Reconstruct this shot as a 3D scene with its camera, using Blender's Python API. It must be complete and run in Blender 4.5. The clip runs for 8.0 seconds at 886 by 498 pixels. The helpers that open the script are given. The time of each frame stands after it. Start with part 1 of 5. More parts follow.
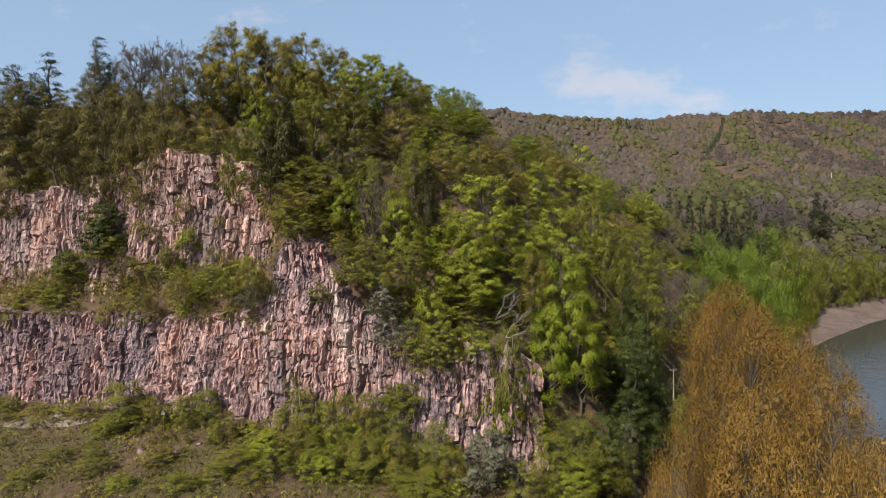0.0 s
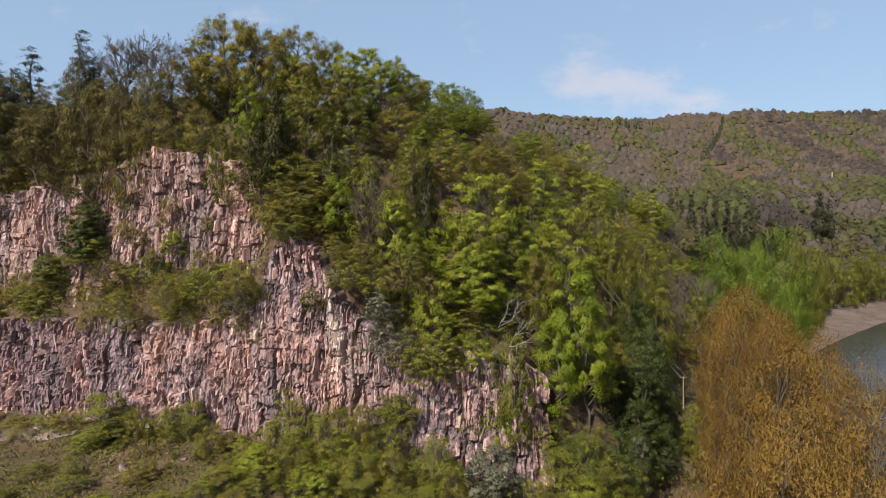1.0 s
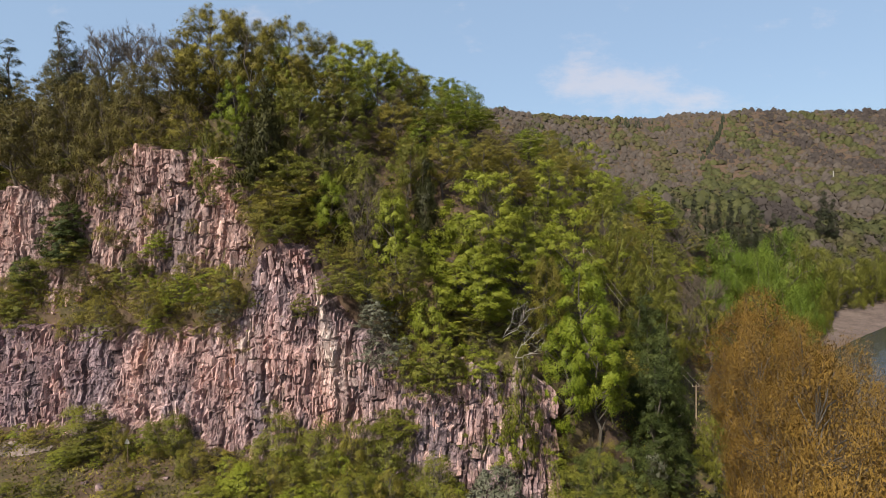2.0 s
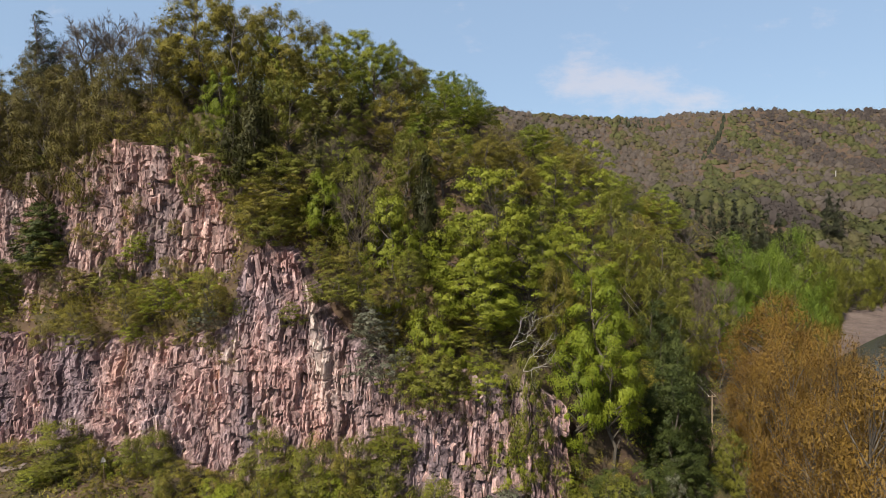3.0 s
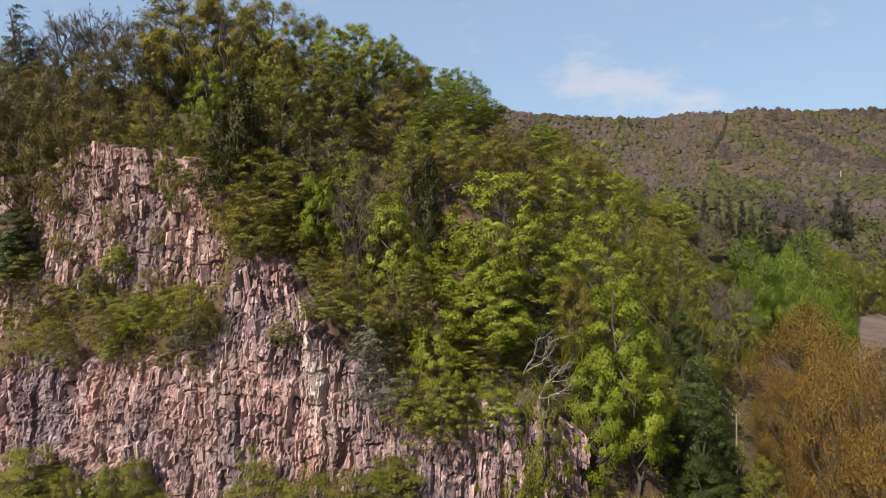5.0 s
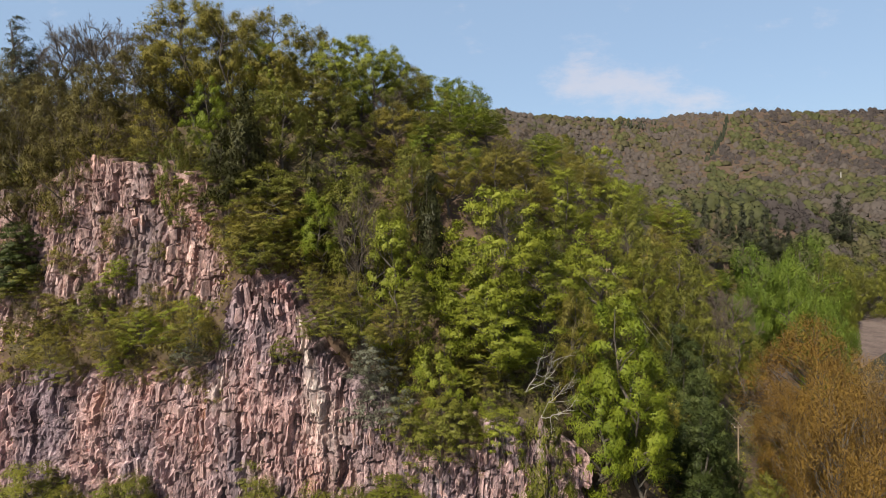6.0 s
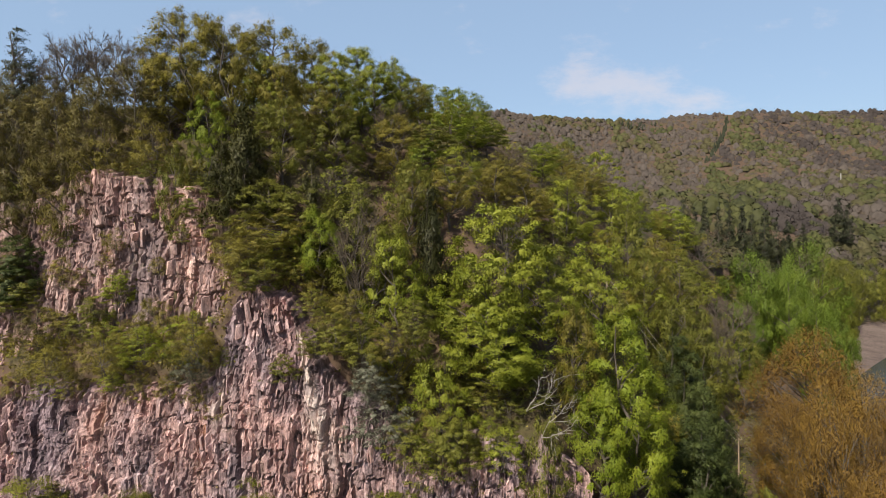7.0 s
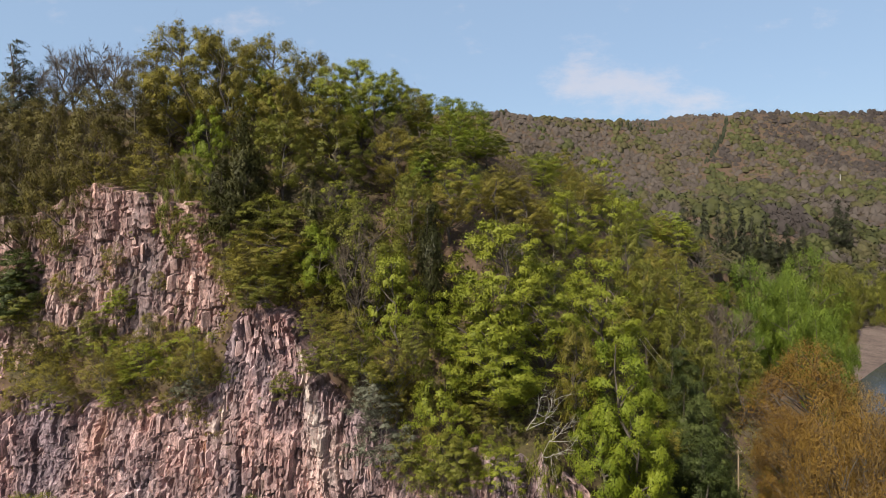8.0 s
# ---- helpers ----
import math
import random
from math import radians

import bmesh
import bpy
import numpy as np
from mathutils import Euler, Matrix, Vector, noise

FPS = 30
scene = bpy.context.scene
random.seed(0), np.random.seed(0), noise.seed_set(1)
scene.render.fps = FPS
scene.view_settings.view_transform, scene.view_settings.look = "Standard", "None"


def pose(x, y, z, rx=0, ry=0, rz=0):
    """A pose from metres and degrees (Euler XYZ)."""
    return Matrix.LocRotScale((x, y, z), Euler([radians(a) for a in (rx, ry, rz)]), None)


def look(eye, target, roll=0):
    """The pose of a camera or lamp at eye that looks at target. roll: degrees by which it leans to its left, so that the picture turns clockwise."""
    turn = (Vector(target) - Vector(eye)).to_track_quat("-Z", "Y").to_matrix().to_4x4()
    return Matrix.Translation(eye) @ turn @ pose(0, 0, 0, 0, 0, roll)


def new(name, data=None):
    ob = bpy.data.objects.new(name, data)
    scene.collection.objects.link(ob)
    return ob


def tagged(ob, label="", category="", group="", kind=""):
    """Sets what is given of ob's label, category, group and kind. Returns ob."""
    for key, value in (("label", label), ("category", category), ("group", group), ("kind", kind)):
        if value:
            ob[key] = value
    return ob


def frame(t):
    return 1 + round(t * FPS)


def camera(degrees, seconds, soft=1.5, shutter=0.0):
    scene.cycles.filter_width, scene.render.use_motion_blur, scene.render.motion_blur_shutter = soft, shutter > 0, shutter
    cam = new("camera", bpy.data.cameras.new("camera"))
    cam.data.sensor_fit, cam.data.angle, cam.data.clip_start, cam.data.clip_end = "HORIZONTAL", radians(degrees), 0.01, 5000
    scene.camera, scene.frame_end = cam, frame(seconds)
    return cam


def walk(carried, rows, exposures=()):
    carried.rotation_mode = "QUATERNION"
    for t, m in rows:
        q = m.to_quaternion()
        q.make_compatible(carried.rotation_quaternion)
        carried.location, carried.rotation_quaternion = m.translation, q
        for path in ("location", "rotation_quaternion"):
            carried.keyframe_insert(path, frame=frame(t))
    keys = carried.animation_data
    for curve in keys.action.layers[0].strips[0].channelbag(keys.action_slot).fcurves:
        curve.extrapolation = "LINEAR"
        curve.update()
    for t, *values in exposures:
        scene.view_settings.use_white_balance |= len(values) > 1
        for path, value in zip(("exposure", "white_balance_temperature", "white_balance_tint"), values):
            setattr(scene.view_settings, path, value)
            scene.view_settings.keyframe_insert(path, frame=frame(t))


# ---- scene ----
cam = camera(75.1, 8.0, soft=0.85)
METRES, EYE, TILT, LEAN, TURN = 30.0, 48.0, -2.0, 0.9, 0.0
ROWS = [
    (0.0, 0.0, 0.0, 0.0, 0.0, 0.0, -0.0),
    (0.5, -0.0014, 0.0815, 0.0072, -0.06, 0.0, 0.06),
    (1.0, -0.0029, 0.1686, 0.0145, -0.1, 0.01, 0.11),
    (1.5, -0.0047, 0.2618, 0.0235, -0.15, -0.0, 0.16),
    (3.0, -0.0111, 0.5645, 0.0422, -0.21, 0.03, 0.26),
    (3.5, -0.0137, 0.662, 0.05, -0.22, 0.05, 0.29),
    (4.0, -0.0183, 0.7306, 0.0541, -0.16, 0.08, 0.34),
    (5.5, -0.0309, 0.7913, 0.1144, -0.06, 0.12, 0.41),
    (6.0, -0.0333, 0.7937, 0.1504, -0.08, 0.13, 0.41),
    (6.5, -0.0345, 0.7944, 0.1832, -0.08, 0.14, 0.41),
    (7.0, -0.0348, 0.7937, 0.2176, -0.09, 0.13, 0.41),
    (7.5, -0.0361, 0.7931, 0.2517, -0.1, 0.12, 0.42),
    (8.0, -0.0361, 0.7916, 0.2856, -0.12, 0.11, 0.42),
]
walk(cam, [(t, pose(0, 0, EYE, TILT, LEAN, TURN) @ pose(METRES * x, METRES * y, METRES * z, 90 + pitch, roll, yaw)) for t, x, y, z, yaw, pitch, roll in ROWS])


# ---- world, sun and exposure ----
SUN_AZ, SUN_EL = radians(214), radians(46)     # compass from +y, clockwise; height over the horizon
scene.view_settings.exposure = 0.38
world = bpy.data.worlds.new("world")
scene.world = world
world.use_nodes = True
wn, wl = world.node_tree.nodes, world.node_tree.links
sky = wn.new("ShaderNodeTexSky")
sky.sky_type, sky.sun_disc = "NISHITA", False
sky.sun_elevation, sky.sun_rotation = SUN_EL, SUN_AZ
sky.air_density, sky.dust_density, sky.ozone_density = 1.0, 1.2, 1.2
wn["Background"].inputs["Strength"].default_value = 0.081
wl.new(sky.outputs["Color"], wn["Background"].inputs["Color"])
sun = new("sun", bpy.data.lights.new("sun", "SUN"))
sun.data.energy, sun.data.angle, sun.data.color = 5.0, radians(0.6), (1.0, 0.90, 0.745)
sun_way = Vector((math.sin(SUN_AZ) * math.cos(SUN_EL), math.cos(SUN_AZ) * math.cos(SUN_EL), math.sin(SUN_EL)))
sun.matrix_basis = look(sun_way * 300, (0, 0, 0))


# ---- materials ----
def material(name):
    m = bpy.data.materials.new(name)
    m.use_nodes = True
    return m, m.node_tree.nodes, m.node_tree.links, m.node_tree.nodes["Principled BSDF"]


def ramp(nodes, links, fac, stops):
    r = nodes.new("ShaderNodeValToRGB")
    while len(r.color_ramp.elements) < len(stops):
        r.color_ramp.elements.new(0.5)
    for e, (p, c) in zip(r.color_ramp.elements, stops):
        e.position, e.color = p, (*c, 1)
    links.new(fac, r.inputs["Fac"])
    return r.outputs["Color"]


def noise_tex(nodes, links, scale, detail=4.0, rough=0.6, stretch=None, coord="Object"):
    tc = nodes.new("ShaderNodeTexCoord")
    n = nodes.new("ShaderNodeTexNoise")
    n.inputs["Scale"].default_value, n.inputs["Detail"].default_value, n.inputs["Roughness"].default_value = scale, detail, rough
    if stretch:
        mp = nodes.new("ShaderNodeMapping")
        mp.inputs["Scale"].default_value = stretch
        links.new(tc.outputs[coord], mp.inputs["Vector"])
        links.new(mp.outputs["Vector"], n.inputs["Vector"])
    else:
        links.new(tc.outputs[coord], n.inputs["Vector"])
    return n.outputs["Fac"]


def mix(nodes, links, a, b, fac, kind="MIX"):
    m = nodes.new("ShaderNodeMix")
    m.data_type, m.blend_type = "RGBA", kind
    for sock, v in ((m.inputs["Factor"], fac), (m.inputs[6], a), (m.inputs[7], b)):
        if isinstance(v, (int, float)):
            sock.default_value = v
        elif isinstance(v, tuple):
            sock.default_value = (*v, 1)
        else:
            links.new(v, sock)
    return m.outputs[2]


def foliage(name, dark, mid, light, translucent=0.13, rough=0.55, spread=0.24, island=0.16, patch_scale=0.5):
    """Leaves: hue by tree, by patch of the crown and by leaf; thin leaves let light through."""
    m, n, l, b = material(name)
    info, geo = n.new("ShaderNodeObjectInfo"), n.new("ShaderNodeNewGeometry")
    patch = noise_tex(n, l, patch_scale, 3)
    add = n.new("ShaderNodeMath")
    add.operation = "MULTIPLY_ADD"
    l.new(geo.outputs["Random Per Island"], add.inputs[0])
    add.inputs[1].default_value = island
    l.new(patch, add.inputs[2])
    sub = n.new("ShaderNodeMath")
    sub.operation = "MULTIPLY_ADD"
    l.new(info.outputs["Random"], sub.inputs[0])
    sub.inputs[1].default_value = spread
    l.new(add.outputs[0], sub.inputs[2])
    col = ramp(n, l, sub.outputs[0], [(0.26, dark), (0.58, mid), (0.86, light)])
    l.new(col, b.inputs["Base Color"])
    b.inputs["Roughness"].default_value = rough
    b.inputs["Specular IOR Level"].default_value = 0.25
    t = n.new("ShaderNodeBsdfTranslucent")
    l.new(col, t.inputs["Color"])
    ms = n.new("ShaderNodeMixShader")
    ms.inputs[0].default_value = translucent
    l.new(b.outputs[0], ms.inputs[1])
    l.new(t.outputs[0], ms.inputs[2])
    l.new(ms.outputs[0], n["Material Output"].inputs["Surface"])
    return m


def bark(name, dark, light, scale=6.0):
    m, n, l, b = material(name)
    col = ramp(n, l, noise_tex(n, l, scale, 5, 0.65, (1, 1, 0.3)), [(0.3, dark), (0.75, light)])
    l.new(col, b.inputs["Base Color"])
    b.inputs["Roughness"].default_value = 0.85
    bump = n.new("ShaderNodeBump")
    bump.inputs["Strength"].default_value, bump.inputs["Distance"].default_value = 0.5, 0.05
    l.new(noise_tex(n, l, scale * 4, 3, 0.6, (1, 1, 0.25)), bump.inputs["Height"])
    l.new(bump.outputs[0], b.inputs["Normal"])
    return m


LEAF = {
    "lime": foliage("lime_leaves", (0.083, 0.101, 0.010), (0.166, 0.193, 0.016), (0.235, 0.256, 0.028)),
    "green": foliage("green_leaves", (0.061, 0.092, 0.008), (0.141, 0.184, 0.013), (0.218, 0.254, 0.022)),
    "olive": foliage("olive_buds", (0.086, 0.076, 0.013), (0.163, 0.144, 0.021), (0.234, 0.201, 0.032)),
    "mid": foliage("mid_green_leaves", (0.059, 0.065, 0.010), (0.120, 0.126, 0.017), (0.181, 0.182, 0.027)),
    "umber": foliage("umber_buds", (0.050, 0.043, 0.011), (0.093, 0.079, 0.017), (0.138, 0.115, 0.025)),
    "brown": foliage("orange_brown_buds", (0.133, 0.078, 0.014), (0.191, 0.111, 0.020), (0.249, 0.149, 0.029), 0.2, 0.6, 0.3, 0.14),
    "willow": foliage("willow_leaves", (0.046, 0.074, 0.007), (0.095, 0.144, 0.014), (0.156, 0.209, 0.023), 0.13, 0.55, 0.2, 0.16),
    "yew": foliage("yew_needles", (0.009, 0.012, 0.003), (0.028, 0.031, 0.008), (0.056, 0.055, 0.013), 0.1),
    "pine": foliage("pine_needles", (0.018, 0.022, 0.010), (0.039, 0.045, 0.019), (0.065, 0.071, 0.033), 0.1),
    "spruce": foliage("spruce_needles", (0.011, 0.014, 0.008), (0.026, 0.030, 0.015), (0.046, 0.050, 0.024), 0.0),
    "straw": foliage("dry_reed_stalks", (0.16, 0.115, 0.065), (0.26, 0.195, 0.115), (0.36, 0.28, 0.17), 0.1),
    "ivy": foliage("ivy_leaves", (0.018, 0.027, 0.006), (0.042, 0.058, 0.013), (0.080, 0.099, 0.024), 0.1),
    "twig": foliage("bare_twigs", (0.062, 0.048, 0.034), (0.106, 0.084, 0.062), (0.155, 0.126, 0.096), 0.0, 0.8),
    "pale": foliage("pale_grey_leaves", (0.045, 0.052, 0.028), (0.100, 0.108, 0.066), (0.200, 0.205, 0.150), 0.2),
    "grass": foliage("grass_blades", (0.045, 0.048, 0.010), (0.086, 0.090, 0.017), (0.133, 0.130, 0.034), 0.2),
}
# the same sorts of tree far off: hue in patches of a crown's size
# green sorts are greyed, which puts distance haze into their colour
FAR_LEAF = {
    "lime": foliage("far_lime_leaves", (0.052, 0.056, 0.020), (0.082, 0.086, 0.030), (0.116, 0.118, 0.040), 0.2, 0.7, 0, 0.12, 0.07),
    "olive": foliage("far_olive_buds", (0.054, 0.050, 0.023), (0.085, 0.077, 0.035), (0.120, 0.108, 0.050), 0.2, 0.7, 0, 0.12, 0.07),
    "mid": foliage("far_green_leaves", (0.039, 0.043, 0.018), (0.066, 0.071, 0.026), (0.098, 0.102, 0.037), 0.2, 0.7, 0, 0.12, 0.07),
    "pine": foliage("far_conifer_needles", (0.015, 0.019, 0.011), (0.030, 0.036, 0.020), (0.053, 0.059, 0.030), 0.0, 0.8, 0, 0.12, 0.07),
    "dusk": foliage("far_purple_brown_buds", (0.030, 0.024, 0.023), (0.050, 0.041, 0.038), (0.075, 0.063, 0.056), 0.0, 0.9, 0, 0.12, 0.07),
    "twig": foliage("far_bare_twigs", (0.050, 0.040, 0.035), (0.080, 0.066, 0.057), (0.116, 0.098, 0.085), 0.0, 0.9, 0, 0.12, 0.07),
}
BARK = bark("grey_bark", (0.045, 0.037, 0.030), (0.140, 0.120, 0.098))
DEADWOOD = bark("bleached_deadwood", (0.20, 0.185, 0.16), (0.46, 0.43, 0.38))
POLEWOOD = bark("weathered_pole_wood", (0.18, 0.13, 0.09), (0.36, 0.28, 0.20), 3.0)


def ground_material():
    m, n, l, b = material("earth_and_grass")
    big = noise_tex(n, l, 0.05, 6, 0.65)
    fine = noise_tex(n, l, 0.6, 6, 0.7)
    earth = ramp(n, l, fine, [(0.3, (0.046, 0.028, 0.018)), (0.55, (0.100, 0.063, 0.041)), (0.8, (0.160, 0.110, 0.077))])
    green = ramp(n, l, fine, [(0.3, (0.036, 0.036, 0.011)), (0.7, (0.085, 0.080, 0.024))])
    col = mix(n, l, earth, green, ramp(n, l, big, [(0.48, (0, 0, 0)), (0.64, (1, 1, 1))]))
    # river silt close to the water level
    geo, sep = n.new("ShaderNodeNewGeometry"), n.new("ShaderNodeSeparateXYZ")
    l.new(geo.outputs["Position"], sep.inputs[0])
    rng = n.new("ShaderNodeMapRange")
    rng.inputs["From Min"].default_value, rng.inputs["From Max"].default_value = 3.6, 4.6
    l.new(sep.outputs["Z"], rng.inputs["Value"])
    silt = ramp(n, l, noise_tex(n, l, 0.12, 6, 0.7, (1, 1, 3)), [(0.3, (0.085, 0.060, 0.052)), (0.5, (0.150, 0.112, 0.098)), (0.7, (0.205, 0.160, 0.142))])
    shingle = noise_tex(n, l, 1.1, 6, 0.8)
    silt = mix(n, l, silt, ramp(n, l, shingle, [(0.35, (0.45, 0.44, 0.44)), (0.62, (1.15, 1.13, 1.1))]), 0.85, "MULTIPLY")
    col = mix(n, l, silt, col, rng.outputs[0])
    l.new(col, b.inputs["Base Color"])
    b.inputs["Roughness"].default_value = 0.95
    bump = n.new("ShaderNodeBump")
    bump.inputs["Strength"].default_value, bump.inputs["Distance"].default_value = 0.7, 0.4
    l.new(fine, bump.inputs["Height"])
    l.new(bump.outputs[0], b.inputs["Normal"])
    return m


def rock_material(name, loose, grey_stops, pink_stops, pinkness=0.5):
    m, n, l, b = material(name)
    if loose:                                     # single blocks: a shade for each
        geo, info, att = n.new("ShaderNodeNewGeometry"), n.new("ShaderNodeObjectInfo"), n.new("ShaderNodeMath")
        l.new(geo.outputs["Random Per Island"], att.inputs[0])
        l.new(info.outputs["Random"], att.inputs[1])
        half = n.new("ShaderNodeMath")
        half.operation = "MULTIPLY"
        half.inputs[1].default_value = 0.55
        l.new(att.outputs[0], half.inputs[0])
        shade = half.outputs[0]
    else:
        att = n.new("ShaderNodeAttribute")
        att.attribute_name = "block"
        shade = att.outputs["Fac"]
    streak = noise_tex(n, l, 0.7, 8, 0.72, (1, 1, 0.30))
    big = noise_tex(n, l, 0.085, 5, 0.65, (1, 1, 0.7))
    fine = noise_tex(n, l, 2.4, 7, 0.8, (1, 1, 0.5))
    grey = ramp(n, l, streak, list(zip((0.28, 0.5, 0.72), grey_stops)))
    pink = ramp(n, l, streak, list(zip((0.28, 0.5, 0.72), pink_stops)))
    col = mix(n, l, grey, pink, ramp(n, l, big, [(0.90 - pinkness, (0, 0, 0)), (1.10 - pinkness, (1, 1, 1))]))
    rust = noise_tex(n, l, 0.21, 5, 0.6, (1.6, 1.6, 0.5))
    col = mix(n, l, col, (0.34, 0.145, 0.058), ramp(n, l, rust, [(0.62, (0, 0, 0)), (0.76, (0.6, 0.6, 0.6))]))
    tone = ramp(n, l, shade, [(0.2, (0.42, 0.40, 0.43)), (0.5, (0.95, 0.92, 0.92)), (0.8, (1.62, 1.58, 1.54))])
    col = mix(n, l, col, tone, 0.62, "MULTIPLY")
    # long dark runs where water comes down the face
    run = noise_tex(n, l, 0.42, 6, 0.7, (1, 1, 0.11))
    col = mix(n, l, col, ramp(n, l, run, [(0.36, (0.42, 0.42, 0.46)), (0.54, (1.10, 1.08, 1.08))]), 0.8, "MULTIPLY")
    # stones of a hand's breadth to half a metre, each of its own shade
    tc, mp, vor = n.new("ShaderNodeTexCoord"), n.new("ShaderNodeMapping"), n.new("ShaderNodeTexVoronoi")
    mp.inputs["Scale"].default_value = (2.1, 2.1, 0.95)
    l.new(tc.outputs["Object"], mp.inputs["Vector"])
    l.new(mp.outputs["Vector"], vor.inputs["Vector"])
    sepc = n.new("ShaderNodeSeparateColor")
    l.new(vor.outputs["Color"], sepc.inputs["Color"])
    col = mix(n, l, col, ramp(n, l, sepc.outputs["Red"], [(0.0, (0.45, 0.44, 0.46)), (0.5, (0.95, 0.94, 0.94)), (1.0, (1.6, 1.55, 1.5))]), 0.42, "MULTIPLY")
    col = mix(n, l, col, ramp(n, l, fine, [(0.32, (0.35, 0.35, 0.35)), (0.58, (1.12, 1.12, 1.12))]), 0.85, "MULTIPLY")
    # moss and thin growth in patches
    moss = noise_tex(n, l, 0.16, 6, 0.75, (1, 1, 0.8))
    col = mix(n, l, col, (0.085, 0.076, 0.028), ramp(n, l, moss, [(0.58, (0, 0, 0)), (0.70, (0.6, 0.6, 0.6))]))
    new_rock = n.new("ShaderNodeAttribute")
    new_rock.attribute_name = "fresh"
    col = mix(n, l, col, ramp(n, l, fine, [(0.3, (0.42, 0.32, 0.29)), (0.6, (0.76, 0.65, 0.60))]), new_rock.outputs["Fac"])
    for key, paint, kind in (("rust", (0.36, 0.145, 0.055), "MIX"), ("stain", (0.66, 0.63, 0.69), "MULTIPLY")):
        mark = n.new("ShaderNodeAttribute")
        mark.attribute_name = key
        col = mix(n, l, col, paint, mark.outputs["Fac"], kind)
    l.new(col, b.inputs["Base Color"])
    b.inputs["Roughness"].default_value = 0.9
    bump = n.new("ShaderNodeBump")
    bump.inputs["Strength"].default_value, bump.inputs["Distance"].default_value = 1.0, 0.22
    l.new(fine, bump.inputs["Height"])
    l.new(bump.outputs[0], b.inputs["Normal"])
    return m


def water_material():
    m, n, l, b = material("river_water")
    col = ramp(n, l, noise_tex(n, l, 0.03, 3), [(0.3, (0.030, 0.034, 0.036)), (0.7, (0.055, 0.055, 0.052))])
    l.new(col, b.inputs["Base Color"])
    b.inputs["Roughness"].default_value, b.inputs["IOR"].default_value = 0.09, 1.33
    bump = n.new("ShaderNodeBump")
    bump.inputs["Strength"].default_value, bump.inputs["Distance"].default_value = 0.5, 0.25
    l.new(noise_tex(n, l, 0.45, 4, 0.6, (1, 0.5, 1)), bump.inputs["Height"])
    l.new(bump.outputs[0], b.inputs["Normal"])
    return m


GROUND, WATER = ground_material(), water_material()
LILAC = [(0.084, 0.065, 0.074), (0.271, 0.21, 0.232), (0.549, 0.449, 0.478)]
ROSE = [(0.125, 0.073, 0.069), (0.394, 0.254, 0.24), (0.702, 0.518, 0.484)]
BUFF = [(0.097, 0.073, 0.074), (0.279, 0.211, 0.215), (0.559, 0.458, 0.452)]
SALMON = [(0.148, 0.086, 0.074), (0.426, 0.274, 0.247), (0.72, 0.558, 0.51)]
ROCK, BLOCK = rock_material("quarried_limestone", False, LILAC, ROSE), rock_material("limestone_blocks", True, LILAC, ROSE)
UPPER_ROCK, UPPER_BLOCK = rock_material("weathered_pink_limestone", False, BUFF, SALMON, 0.5), rock_material("pink_limestone_blocks", True, BUFF, SALMON, 0.5)

# ---- the land ----
CLIFF_X = [-150, -62, -50, -34, -22, -12, -5, 3.5, 10, 16]
CLIFF_Y = [130, 103, 99.5, 94, 90.8, 89, 87, 84, 82.5, 84]
LOWER_X = [-150, -62, -48, -38, -33, -30, -27.5, -24, -21, -19, -16.5, -12, -7, 0, 10, 16]
LOWER_TOP = [34, 34, 34, 34, 34.5, 36.5, 46, 48, 47.4, 45.5, 40.5, 35, 32, 31, 30, 26]
UPPER_X = [-150, -90, -75, -65, -52, -40, -30, -25, -20]
UPPER_TOP = [56.5, 57, 58.5, 60.8, 62.8, 62, 58, 54, 49]
TOE_Y = [-200, 40, 80, 117, 200, 300, 420, 600]
TOE_X = [0, 22, 29, 44, 98, 172, 265, 420]
RIDGE_Y = [60, 110, 140, 170, 220, 300, 360, 450, 600]
RIDGE_Z = [60, 74, 76, 70, 66, 58, 48, 30, 8]
FAR_Y = [380, 450, 540, 700, 900, 1000, 1300, 1500, 1900, 3200]
FAR_Z = [6, 34, 66, 90, 125, 168, 302, 306, 286, 260]
RIVER = [(100, -400), (100, -150), (108, 40), (124, 110), (166, 180), (238, 238), (330, 290), (520, 315), (1500, 380)]


def smooth(a, b, x):
    t = np.clip((x - a) / (b - a), 0, 1)
    return t * t * (3 - 2 * t)


def softmin(a, b, k=0.18):
    lo = np.minimum(a, b)
    return lo - np.log(np.exp(-k * (a - lo)) + np.exp(-k * (b - lo))) / k + 0.0


def value_noise(x, y, seed=0):
    """Smooth noise from -1 to 1 on a unit lattice."""
    x, y = np.asarray(x, float), np.asarray(y, float)
    i, j = np.floor(x), np.floor(y)
    u, v = x - i, y - j
    u, v = u * u * (3 - 2 * u), v * v * (3 - 2 * v)

    def h(a, b):
        s = np.sin(a * 127.1 + b * 311.7 + seed * 74.7) * 43758.5453
        return (s - np.floor(s)) * 2 - 1
    return (h(i, j) * (1 - u) + h(i + 1, j) * u) * (1 - v) + (h(i, j + 1) * (1 - u) + h(i + 1, j + 1) * u) * v


def river_distance(x, y):
    best = np.full(np.shape(x), 1e9)
    for (ax, ay), (bx, by) in zip(RIVER[:-1], RIVER[1:]):
        dx, dy = bx - ax, by - ay
        t = np.clip(((x - ax) * dx + (y - ay) * dy) / (dx * dx + dy * dy), 0, 1)
        best = np.minimum(best, np.hypot(x - ax - t * dx, y - ay - t * dy))
    return best


